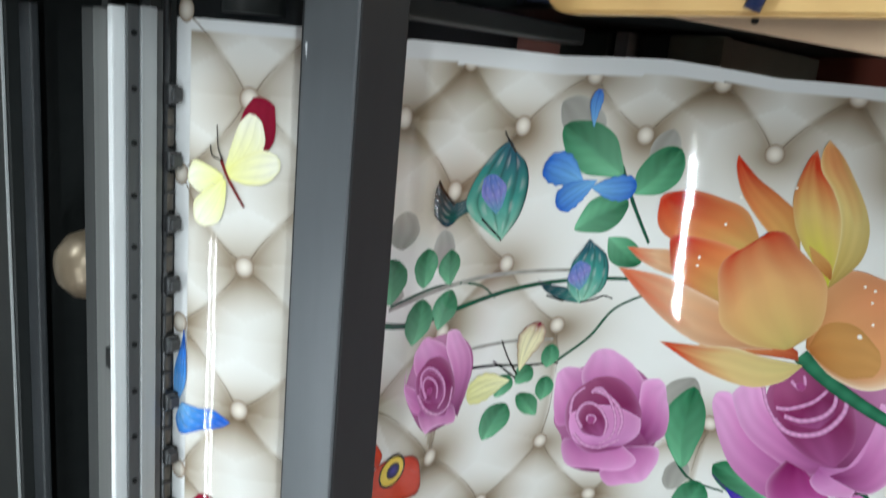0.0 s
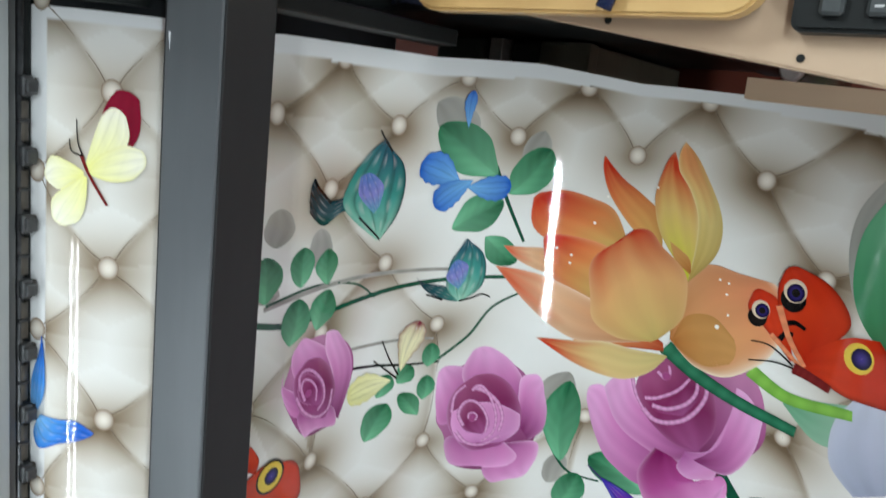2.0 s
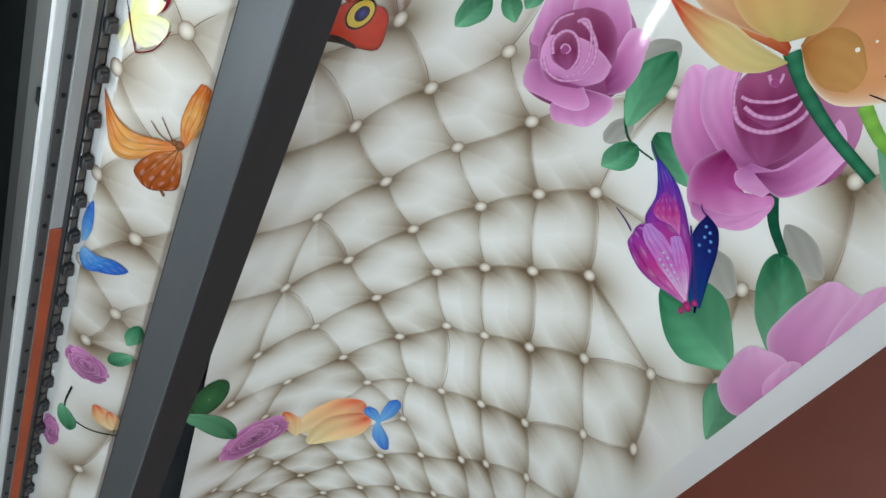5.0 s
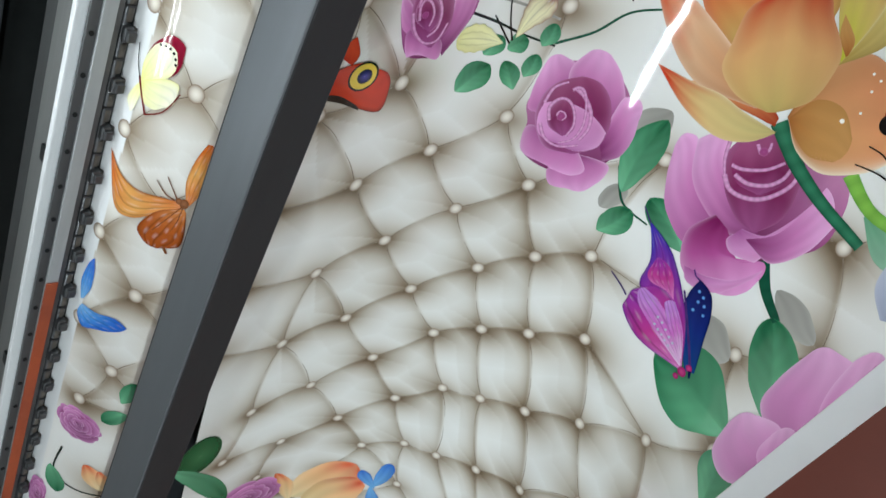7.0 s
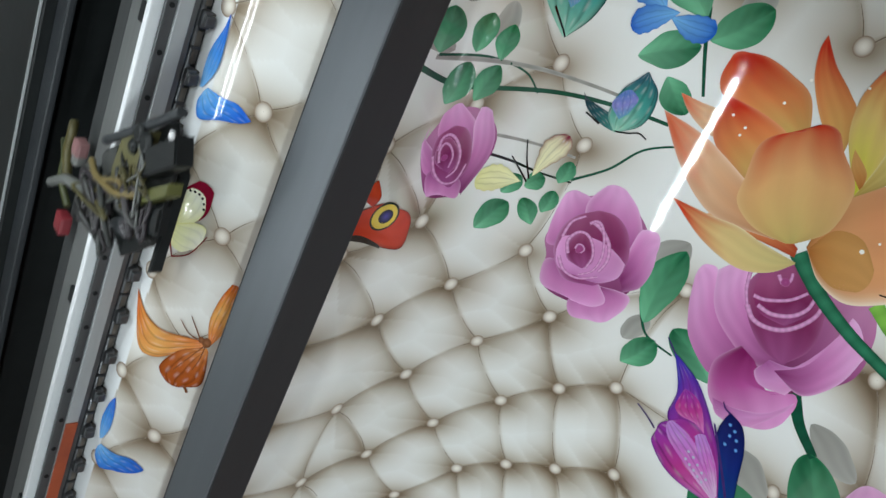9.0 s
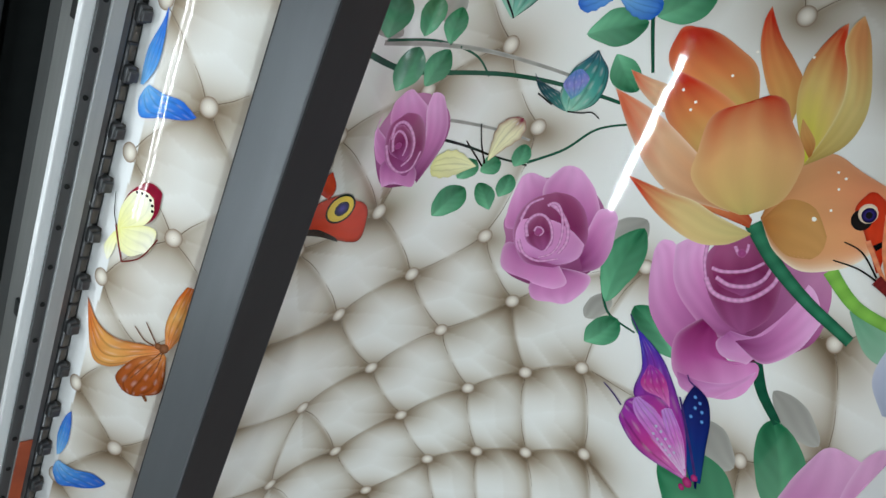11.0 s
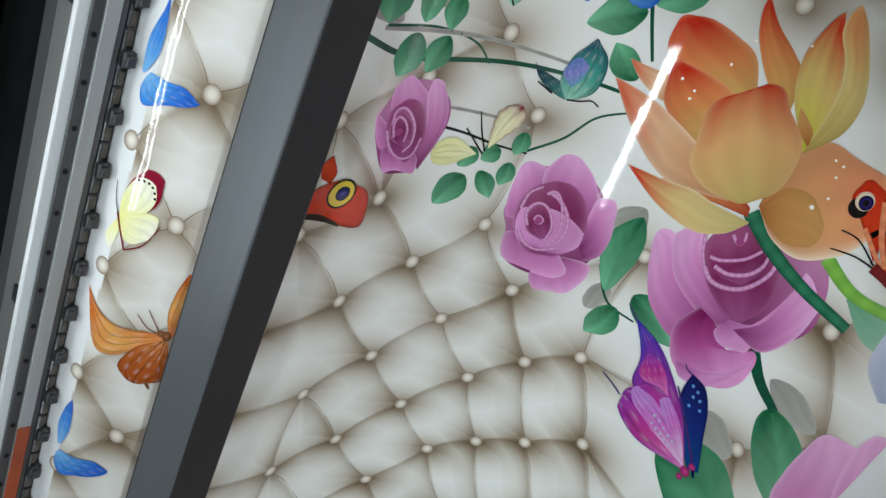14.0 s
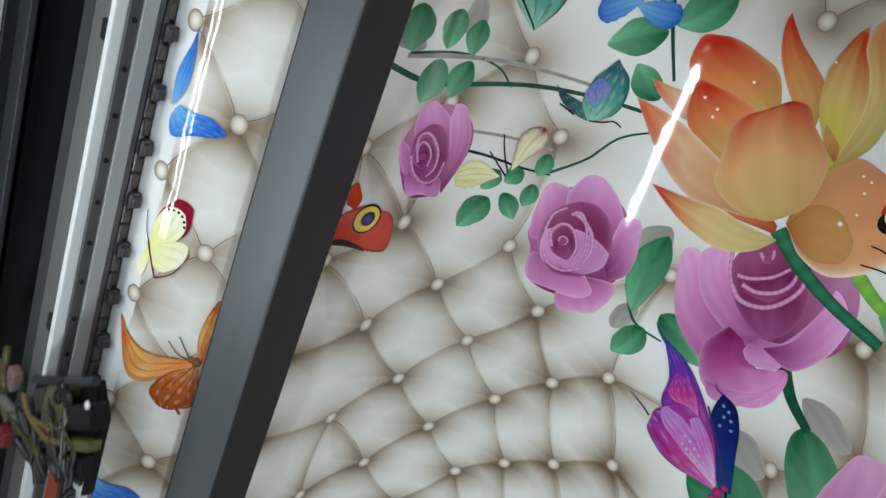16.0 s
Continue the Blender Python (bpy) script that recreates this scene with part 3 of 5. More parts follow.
# ---- printed motifs: thin ink layers on the film ----
C = lambda r, g, b: np.array([(x / 255) ** 2.2 for x in (r, g, b)])
# colour sets: base, tip, rim, rim strength, belly place, bluntness
LEAF = (C(34, 100, 68), C(112, 182, 142), C(60, 134, 96), 0.5, 0.45, 0.75)
LEAFD = (C(30, 90, 55), C(60, 120, 80), C(30, 90, 60), 0.4, 0.5, 0.6)
STEM = (C(30, 82, 62), C(38, 96, 72), C(25, 70, 55), 0.4, 0.5, 0.5)
STEMD = (C(24, 45, 36), C(40, 60, 50), C(20, 40, 34), 0.4, 0.5, 0.5)
STEMG = (C(52, 120, 90), C(60, 132, 100), C(22, 66, 50), 0.8, 0.5, 0.5)
LIME = (C(130, 185, 80), C(150, 205, 100), C(80, 140, 60), 0.5, 0.5, 0.5)
SHADE = (C(150, 148, 142), C(168, 166, 160), C(178, 176, 170), 0.6, 0.5, 0.6)
MAUVE = (C(132, 52, 106), C(213, 142, 198), C(234, 190, 224), 0.55, 0.66, 0.42)
LILAC = (C(165, 172, 196), C(190, 195, 212), C(200, 205, 218), 0.4, 0.6, 0.5)
LOTUS = (C(236, 216, 168), C(222, 84, 50), C(240, 206, 164), 0.45, 0.52, 0.62, C(238, 186, 136))
LOTUSP = (C(236, 222, 168), C(216, 74, 42), C(238, 200, 150), 0.35, 0.55, 0.46, C(236, 190, 138))
SPARK = (C(250, 245, 235), C(255, 250, 245), C(245, 230, 210), 0.3, 0.5, 0.5)
SALMON = (C(226, 140, 100), C(230, 160, 120), C(200, 110, 80), 0.3, 0.5, 0.5)
YEL = (C(232, 200, 80), C(236, 208, 90), C(220, 180, 60), 0.3, 0.5, 0.5)
NAVY = (C(30, 24, 60), C(70, 60, 150), C(18, 14, 36), 0.8, 0.5, 0.5)
CREAMI = (C(232, 214, 190), C(240, 225, 205), C(190, 150, 120), 0.5, 0.5, 0.5)
BLACKI = (C(24, 22, 22), C(34, 30, 30), C(20, 18, 18), 0.3, 0.5, 0.5)
NAVYB = (C(20, 26, 80), C(46, 74, 150), C(16, 18, 50), 0.7, 0.66, 0.45)
VIOLETD = (C(70, 50, 110), C(90, 70, 130), C(60, 40, 100), 0.4, 0.5, 0.5)
MAGD = (C(170, 40, 110), C(190, 70, 130), C(110, 30, 80), 0.5, 0.5, 0.5)
BLUE = (C(112, 176, 228), C(42, 104, 200), C(30, 84, 178), 0.6, 0.62, 0.5)
CREAMT = (C(240, 236, 186), C(130, 36, 60), C(120, 40, 60), 0.7, 0.62, 0.5, C(236, 230, 190), 2.4)
CREAMY = (C(240, 238, 190), C(232, 230, 160), C(214, 206, 140), 0.5, 0.62, 0.5)
MAROON = (C(120, 40, 40), C(150, 60, 50), C(90, 30, 30), 0.5, 0.5, 0.5)
BROWN = (C(120, 76, 50), C(150, 100, 70), C(100, 60, 40), 0.4, 0.5, 0.5)
# edge-curve colour sets: base, middle, tip, rim
ROSE_SIDE = (C(150, 66, 124), C(206, 126, 184), C(222, 158, 208), C(238, 196, 230))
ROSE_DIM = (C(120, 48, 92), C(160, 88, 136), C(182, 120, 160), C(200, 140, 180))
ROSE_DEEP = (C(178, 96, 152), C(128, 46, 92), C(150, 76, 116), C(214, 150, 200))
ROSE_FOLD = (C(146, 40, 106), C(184, 84, 152), C(214, 142, 196), C(228, 172, 214))
ROSE_LIP = (C(196, 112, 176), C(216, 146, 202), C(208, 136, 190), C(234, 186, 224))
RIMPINK = (C(220, 160, 206), C(220, 160, 206), C(150, 74, 120), 0.75, 0.5, 0.5)
ROSEEYE = (C(140, 50, 104), C(170, 80, 140), C(196, 116, 170), 0.5, 0.5, 0.5)
LO_PALE = (C(216, 150, 100), C(236, 188, 150), C(224, 112, 80), C(246, 222, 198))
LO_RED = (C(220, 196, 116), C(228, 138, 84), C(200, 48, 28), C(240, 170, 130))
LO_THIN = (C(224, 186, 108), C(222, 140, 84), C(196, 46, 32), C(236, 190, 130))
LO_LIME = (C(220, 226, 78), C(228, 196, 120), C(206, 62, 36), C(240, 216, 160))
LO_YELLOW = (C(196, 172, 92), C(226, 204, 132), C(224, 150, 96), C(242, 230, 176))
LO_BROWN = (C(190, 124, 66), C(206, 150, 88), C(206, 152, 92), C(226, 180, 120))
LO_SHADE = (C(196, 84, 56), C(220, 138, 90), C(232, 176, 130), C(232, 176, 130))
LO_LOW = (C(226, 214, 146), C(230, 200, 138), C(206, 56, 30), C(240, 226, 184))
LO_CENTRE = (C(214, 196, 122), C(230, 176, 118), C(192, 40, 22), C(240, 206, 156))
LO_RIGHT = (C(196, 130, 74), C(228, 162, 112), C(234, 150, 108), C(246, 232, 208))
BF_RED = (C(176, 44, 26), C(206, 62, 34), C(196, 52, 30), C(60, 16, 18))
BLACKW = (C(34, 22, 22), C(44, 26, 24), C(34, 22, 22), C(20, 14, 14))
BF_NAVY = (C(30, 70, 130), C(30, 46, 116), C(24, 30, 86), C(14, 16, 48))
BF_VIOLET = (C(196, 60, 150), C(150, 56, 156), C(64, 54, 168), C(44, 30, 104))
BF_MAG = (C(214, 120, 190), C(186, 60, 140), C(150, 56, 160), C(76, 44, 140))
BF_PINK = (C(226, 190, 226), C(206, 110, 196), C(190, 130, 210), C(110, 60, 160))
BF_TEAL = (C(150, 206, 180), C(60, 150, 140), C(26, 84, 100), C(10, 34, 44))
BF_TEALD = (C(60, 130, 120), C(22, 80, 88), C(14, 52, 62), C(10, 30, 40))
BF_LILAC = (C(90, 150, 180), C(130, 130, 200), C(90, 120, 190), C(60, 90, 160))
BF_MAROON = (C(236, 226, 190), C(120, 26, 46), C(136, 28, 52), C(90, 20, 36))
BF_YEL = (C(240, 238, 150), C(244, 243, 190), C(246, 244, 222), C(226, 220, 120))
BF_BLUE = (C(120, 180, 232), C(70, 140, 220), C(46, 104, 204), C(30, 84, 180))
BF_ORANGE = (C(214, 120, 66), C(226, 164, 92), C(204, 104, 40), C(140, 58, 24))
BF_BROWN = (C(206, 130, 74), C(176, 92, 42), C(160, 78, 34), C(90, 42, 22))
PALEBLADE = (C(104, 160, 128), C(140, 184, 158), C(150, 190, 166), C(120, 172, 142))
SHADEBLADE = (C(172, 170, 164), C(164, 164, 158), C(176, 174, 168), C(180, 178, 172))
LEAFBLADE = (C(40, 108, 74), C(74, 146, 104), C(110, 180, 140), C(60, 130, 92))
LILACBLADE = (C(160, 168, 192), C(184, 190, 212), C(196, 202, 220), C(206, 210, 224))
BLOOM = (C(170, 84, 144), C(212, 138, 194), C(224, 164, 210), C(238, 196, 230))
BLUESPOT = (C(70, 120, 200), C(120, 180, 230), C(40, 70, 150), 0.5, 0.5, 0.5)
HANG, APRON = (hang, hanging), (over, apron_film)
layer = [0.0]


NAMES = {"printed_rose": "rose_petal", "printed_lotus": "lotus_petal", "printed_leaves": "leaf", "printed_butterfly": "butterfly_wing",
         "printed_branch": "twig", "printed_lotus_stem": "flower_stem", "printed_flower": "blossom_petal", "printed_flower_spray": "flower_petal"}


class Motif:
    """One printed picture; each of its inked pieces is a part of the film's section."""

    def __init__(self, name, where, label):
        self.name, self.label, (self.put, self.parent) = name, label, where

    def add(self, u, v, colour, lift, name=""):
        n, m = u.shape
        if self.put is hang:
            u = np.minimum(u, 0.884)
            v = np.minimum(v, np.interp(u, us, top) - 0.019 - 0.004 * np.sin(u * 9))
        coloured(name or NAMES.get(self.name, self.name), self.put(u, v, lift).reshape(-1, 3), grid_faces(n, m), np.clip(colour, 0, 1).reshape(-1, 3), self.parent, self.label)


def motif(name, where, label):
    layer[0] = START[name]
    return Motif(name, where, label)


START = {"crease_line": 0.00006, "printed_button": 0.00012, "printed_shadow": 0.00018, "printed_branch": 0.0003, "printed_leaves": 0.0004, "printed_rose": 0.0005,
         "printed_lotus_stem": 0.0010, "printed_lotus": 0.0011, "printed_butterfly": 0.0017, "printed_flower": 0.0007, "printed_flower_spray": 0.0006}


def petal(m, base, tip, width, tint, bend=0.0):
    """A pointed or blunt petal, wing or leaf from base to tip."""
    cb, ct, cr, rim, belly, blunt = tint[:6]
    if m.name == "printed_butterfly":
        belly, blunt = 0.68, 0.52
    cm = tint[6] if len(tint) > 6 else (cb + ct) / 2
    wing = m.name == "printed_butterfly"
    leafy = m.name == "printed_leaves"
    base, tip = np.array(base), np.array(tip)
    d = tip - base
    n = np.array((-d[1], d[0])) / np.linalg.norm(d)
    s, w = np.meshgrid(np.linspace(0, 1, 34), np.linspace(-1, 1, 23), indexing="ij")
    e = math.log(0.5) / math.log(belly)
    half = width * 0.5 * np.sin(np.pi * np.clip(s, 0, 1) ** e) ** blunt
    seed = (base[0] * 37.7 + tip[1] * 91.3) % 1 * 6.28
    half = half * (1 + 0.05 * np.sin(s * 9 + seed) + (0.05 * np.sin(s * 34 + seed * 2) * (s > 0.3) if wing else 0.02 * np.sin(s * 17 + seed)))
    off = w * half + (bend + 0.05 * math.sin(seed)) * np.sin(np.pi * s) * np.linalg.norm(d)
    u = base[0] + d[0] * s + n[0] * off
    v = base[1] + d[1] * s + n[1] * off
    t = np.clip(s * 1.0 + 0.06 * np.sin(w * 5 + seed), 0, 1)[..., None]
    c = np.where(t < 0.55, cb + (cm - cb) * t / 0.55, cm + (ct - cm) * np.clip((t - 0.55) / 0.45, 0, 1) ** (tint[7] if len(tint) > 7 else 1.3))
    turn = math.cos(seed)
    c = c * (1 + 0.05 * np.sin(w * 7 + 2 * np.sin(s * 4 + seed)) + 0.13 * w * turn)[..., None]
    if leafy:
        vein = np.exp(-(w / 0.05) ** 2) * 0.25 + 0.08 * np.sin(s * 30 + np.abs(w) * 10)
        c = c * (1 + vein * (1 - s))[..., None] * (0.85 + 0.35 * (w * np.sign(turn) > 0))[..., None] ** 0.6
    if wing:
        veins = np.clip(np.cos(w * 13) - 0.72, 0, 1) * 2.2 * (s > 0.15) * (s < 0.93)
        c = c * (1 - 0.42 * veins)[..., None]
        spots = np.clip(np.sin(w * 16 + 1.5) - 0.45, 0, 1) * np.exp(-((s - 0.86) / 0.035) ** 2) * 1.4 * (rim > 0.6)
        c = c * (1 - spots[..., None]) + np.array((0.75, 0.70, 0.68)) * spots[..., None]
    edge = np.maximum(np.abs(w) ** (7 if not wing else 4), np.clip((s - (0.9 if not wing else 0.84)) / 0.1, 0, 1) ** 2 * 0.8)[..., None] * rim
    c = c * (1 - edge) + cr * edge
    m.add(u, v, c, layer[0])
    layer[0] += 0.000018


def blade(m, left, right, tint, across=0.0, rim=(0.0, 0.0), veins=0.0):
    """A petal or wing between two edge curves that run from its base to its tip."""
    edges = []
    for side in (left, right):
        p = np.array(side)
        k = np.linspace(0, len(p) - 1, 12 * (len(p) - 1) + 1)
        i = np.minimum(k.astype(int), len(p) - 2)
        t = (k - i)[:, None]
        p0, p1, p2, p3 = p[np.maximum(i - 1, 0)], p[i], p[i + 1], p[np.minimum(i + 2, len(p) - 1)]
        line = 0.5 * (2 * p1 + (p2 - p0) * t + (2 * p0 - 5 * p1 + 4 * p2 - p3) * t ** 2 + (3 * p1 - p0 - 3 * p2 + p3) * t ** 3)
        run = np.concatenate([[0], np.cumsum(np.linalg.norm(np.diff(line, axis=0), axis=1))])
        even = np.linspace(0, run[-1], 36)
        edges.append(np.stack([np.interp(even, run, line[:, 0]), np.interp(even, run, line[:, 1])], 1))
    s, w = np.meshgrid(np.linspace(0, 1, 36), np.linspace(-1, 1, 27), indexing="ij")
    h = ((w + 1) / 2)[..., None]
    place = edges[0][:, None] * (1 - h) + edges[1][:, None] * h
    # the tip is rounded where its two edges do not meet
    gap = edges[1][-1] - edges[0][-1]
    out = place[-1].mean(0) - place[-6].mean(0)
    out = out / max(np.linalg.norm(out), 1e-6) * np.linalg.norm(gap) * 0.16
    place = place + out * (np.clip((s - 0.7) / 0.3, 0, 1) ** 2 * (1 - w ** 2))[..., None]
    seed = (left[0][0] * 37.7 + right[-1][1] * 91.3) % 1 * 6.28
    cb, cm, ct, cr = tint
    t = np.clip(s + 0.07 * np.sin(w * 3 + seed) + 0.02 * np.sin(w * 11 + seed * 2), 0, 1)[..., None]
    c = np.where(t < 0.5, cb + (cm - cb) * (t / 0.5), cm + (ct - cm) * np.clip((t - 0.5) / 0.4, 0, 1))
    c = c * (1 + across * w + 0.03 * np.sin(w * 9 + 2 * np.sin(s * 4 + seed)) + 0.006 * np.sin(w * 31 + s * 5 + seed))[..., None]
    if m.name == "printed_lotus":
        c = c * (0.93 - 0.22 * (1 - s) ** 3 - 0.10 * np.abs(w) ** 4)[..., None] ** (1.0, 1.25, 1.5)
    if m.name == "printed_rose":
        c = c * (1.05 - 0.34 * (1 - s) ** 1.6)[..., None] ** (1.0, 1.25, 1.0)
    if veins:
        line = np.clip(np.cos(w * 11 + seed) - 0.70, 0, 1) * 3 * np.clip(s * 5, 0, 1) + 0.5 * np.clip(np.sin(s * 21 + w * 4 + seed) - 0.6, 0, 1)
        c = c * (1 - veins * np.clip(line, 0, 1))[..., None]
        pale = np.clip(np.sin(w * 13 + seed) * np.sin(s * 15 + seed * 3) - 0.45, 0, 1)[..., None] * veins
        c = c * (1 - pale) + np.array((0.8, 0.72, 0.72)) * pale
    edge = (np.clip(-w, 0, 1) ** 9 * rim[0] + np.clip(w, 0, 1) ** 9 * rim[1] + np.clip((s - 0.93) / 0.07, 0, 1) ** 2 * max(rim) * 0.7)[..., None]
    edge = np.clip(edge, 0, 1)
    c = c * (1 - edge) + cr * edge
    m.add(place[..., 0], place[..., 1], c, layer[0])
    layer[0] += 0.000018


def stem(m, points, width, tint):
    p = np.array(points)
    k = np.linspace(0, len(p) - 1, 10 * (len(p) - 1) + 1)
    i = np.minimum(k.astype(int), len(p) - 2)
    t = (k - i)[:, None]
    p0, p1, p2, p3 = p[np.maximum(i - 1, 0)], p[i], p[i + 1], p[np.minimum(i + 2, len(p) - 1)]
    line = 0.5 * (2 * p1 + (p2 - p0) * t + (2 * p0 - 5 * p1 + 4 * p2 - p3) * t ** 2 + (3 * p1 - p0 - 3 * p2 + p3) * t ** 3)
    d = np.gradient(line, axis=0)
    n = np.stack([-d[:, 1], d[:, 0]], 1) / np.linalg.norm(d, axis=1)[:, None]
    w = np.linspace(-1, 1, 5)
    half = width * 0.5 * (1 - (0.8 if m.name == "crease_line" else 0.35) * np.linspace(0, 1, len(line)))[:, None]
    u = line[:, :1] + n[:, :1] * w * half
    v = line[:, 1:] + n[:, 1:] * w * half
    k = np.abs(w)[None, :, None] ** 2 * tint[3] * np.ones((len(line), 1, 1))
    c = tint[0] * (1 - k) + tint[2] * k
    c = c * (1 + 0.12 * np.sin(np.arange(len(line)) * 1.7))[:, None, None]
    m.add(u, v, c, layer[0], "feeler" if m.name == "printed_butterfly" else "crease_line" if m.name == "crease_line" else "twig")
    layer[0] += 0.000018


def disc(m, at, ru, rv, tint):
    r, a = np.meshgrid(np.linspace(0.02, 1, 6), np.linspace(0, 2 * math.pi, 25), indexing="ij")
    k = (r ** 3)[..., None] * tint[3]
    c = (tint[1] * (1 - r[..., None]) + tint[0] * r[..., None]) * (1 - k) + tint[2] * k
    m.add(at[0] + ru * r * np.cos(a), at[1] - rv * r * np.sin(a), c, layer[0], "printed_button" if m.name == "printed_button" else "spot")
    layer[0] += 0.000018


def rose_petal(m, at, ru, rv, angle, spread, r0, r1, tint, shade, roll):
    """A rounded rose petal: a fan out to r1, deep-coloured at r0, with a pale rolled rim."""
    w, s = np.meshgrid(np.linspace(-1, 1, 21), np.linspace(0, 1, 16), indexing="xy")
    seed = (angle * 7.3 + r1 * 13) % 6.28
    out = r1 * (1 - 0.24 * np.abs(w) ** 4 + 0.05 * np.sin(w * 3.1 + seed) - 0.07 * np.exp(-((w - 0.3 * math.sin(seed)) / 0.16) ** 2) * (r1 > 0.6))
    r = r0 * 0.2 + (out - r0 * 0.2) * s
    a = angle + spread * w * (0.8 + 0.2 * s) + 0.12 * math.sin(seed) * s
    u, v = at[0] + ru * r * np.cos(a), at[1] + rv * r * np.sin(a)
    t = np.clip((r - r0) / (r1 - r0), 0, 1)[..., None]
    c = (tint[0] * (1 - t ** 0.8) + tint[1] * t ** 0.8) * shade
    light = (0.24 * np.cos(a - 2.2) + 0.10 * w * math.cos(seed))[..., None]
    c = c * (1 + light)
    edge = (np.clip((s - (1 - roll)) / roll, 0, 1) ** 0.8 * np.clip(0.55 + 0.6 * np.cos(w * 1.6 + seed * 0.6), 0.1, 1))[..., None] * 0.7
    c = c * (1 - edge) + tint[2] * edge
    m.add(u, v, c, layer[0])
    layer[0] += 0.000018


def rose(m, at, ru, rv, tint, eye):
    """A rose seen at a slant: its layers shrink towards the eye of the bloom."""
    rnd = random.Random(int(abs(at[0] * 1000 + at[1] * 777)))
    for count, r0, r1, spread, shade, roll in ((5, 0.66, 1.0, 0.80, 1.0, 0.05), (4, 0.48, 0.83, 0.95, 0.97, 0.06), (3, 0.34, 0.64, 1.2, 0.92, 0.07),
                                               (3, 0.20, 0.47, 1.25, 0.86, 0.10), (2, 0.10, 0.32, 1.7, 0.80, 0.13), (2, 0.04, 0.20, 1.75, 0.74, 0.18), (1, 0.0, 0.10, 2.6, 0.70, 0.25)):
        turn = rnd.uniform(0, 6.28)
        k0 = 1 - min(r1, 1.0)
        mid = (at[0] + eye[0] * k0, at[1] + eye[1] * k0)
        for k in range(count):
            rose_petal(m, mid, ru, rv, turn + 2 * math.pi * k / count + rnd.uniform(-0.18, 0.18), spread, r0, r1 * rnd.uniform(0.92, 1.06), tint, shade * rnd.uniform(0.84, 1.08), roll)


# printed creases between the buttons
CREASE = (C(84, 66, 52), C(84, 66, 52), C(176, 166, 150), 0.9, 0.5, 0.5)
for where, pairs in ((HANG, PAIRS_HANG), (APRON, PAIRS_APRON)):
    for a, b in pairs:
        m = motif("crease_line", where, "")
        d = b - a
        side = np.array((-d[1], d[0])) * 0.045 * (1 if (a[0] * 91 + b[1] * 53) % 1 > 0.5 else -1)
        for p, q in ((a + d * 0.06, a + d * 0.46 + side), (b - d * 0.06, b - d * 0.40 + side)):
            stem(m, (p, (p + q) / 2 + side * 0.3, q), 0.0019, CREASE)

# printed buttons
BUTTONTINT = (C(206, 196, 182), C(238, 232, 222), C(112, 84, 62), 0.85, 0.5, 0.5)
for where, buttons in ((HANG, BUTTONS_HANG), (APRON, BUTTONS_APRON)):
    for bu, bv in buttons:
        m = motif("printed_button", where, "")
        disc(m, (bu, bv), 0.0118, 0.0132, BUTTONTINT)

m = motif("printed_shadow", HANG, "soft grey printed drop shadows")
petal(m, (0.203, 0.060), (0.264, 0.024), 0.051, SHADE)
petal(m, (0.354, 0.026), (0.338, -0.037), 0.039, SHADE)
petal(m, (0.430, -0.331), (0.408, -0.400), 0.051, SHADE)
petal(m, (0.709, -0.446), (0.803, -0.450), 0.049, SHADE)
petal(m, (0.635, -0.593), (0.732, -0.585), 0.074, SHADE)
petal(m, (0.436, -0.473), (0.418, -0.531), 0.036, SHADE)
petal(m, (-0.100, -0.110), (-0.031, -0.146), 0.031, SHADE)
stem(m, ((-0.056, -0.155), (0.094, -0.158), (0.183, -0.164), (0.262, -0.170)), 0.0068, SHADE)
stem(m, ((0.088, -0.259), (0.163, -0.265), (0.219, -0.272)), 0.0053, SHADE)
petal(m, (-0.034, -0.087), (-0.027, -0.042), 0.049, SHADE)
petal(m, (0.031, -0.130), (0.037, -0.080), 0.038, SHADE)
m = motif("printed_branch", HANG, "dark green printed branch with thin twigs")
stem(m, ((-0.107, -0.154), (-0.024, -0.187), (0.044, -0.193), (0.157, -0.185), (0.242, -0.183), (0.319, -0.184)), 0.0082, STEM)
stem(m, ((-0.053, -0.152), (0.028, -0.152), (0.092, -0.166), (0.123, -0.192)), 0.0038, STEM)
stem(m, ((0.085, -0.288), (0.129, -0.296), (0.179, -0.307), (0.230, -0.311)), 0.0046, STEMD)
stem(m, ((0.228, -0.307), (0.272, -0.274), (0.305, -0.230), (0.353, -0.204)), 0.0047, STEM)
stem(m, ((0.409, -0.449), (0.445, -0.503), (0.497, -0.513)), 0.0050, STEM)
stem(m, ((0.292, -0.024), (0.312, -0.072), (0.341, -0.131)), 0.0063, STEM)
stem(m, ((0.657, -0.420), (0.697, -0.459), (0.741, -0.478)), 0.0213, STEM)
m = motif("printed_leaves", HANG, "glossy green printed leaves")
petal(m, (-0.053, -0.093), (-0.053, -0.150), 0.051, LEAF)
petal(m, (0.010, -0.097), (0.003, -0.147), 0.041, LEAF)
petal(m, (0.048, -0.108), (0.047, -0.155), 0.035, LEAF)
petal(m, (0.001, -0.160), (-0.017, -0.217), 0.050, LEAF)
petal(m, (0.050, -0.162), (0.029, -0.212), 0.042, LEAF)
m = motif("printed_leaves", HANG, "glossy green printed leaves")
petal(m, (0.208, 0.031), (0.295, -0.037), 0.063, LEAF)
petal(m, (0.367, 0.001), (0.313, -0.062), 0.055, LEAF)
petal(m, (0.307, -0.072), (0.235, -0.110), 0.050, LEAF)
petal(m, (0.333, -0.162), (0.285, -0.123), 0.041, LEAF)
m = motif("printed_leaves", HANG, "glossy green printed leaves")
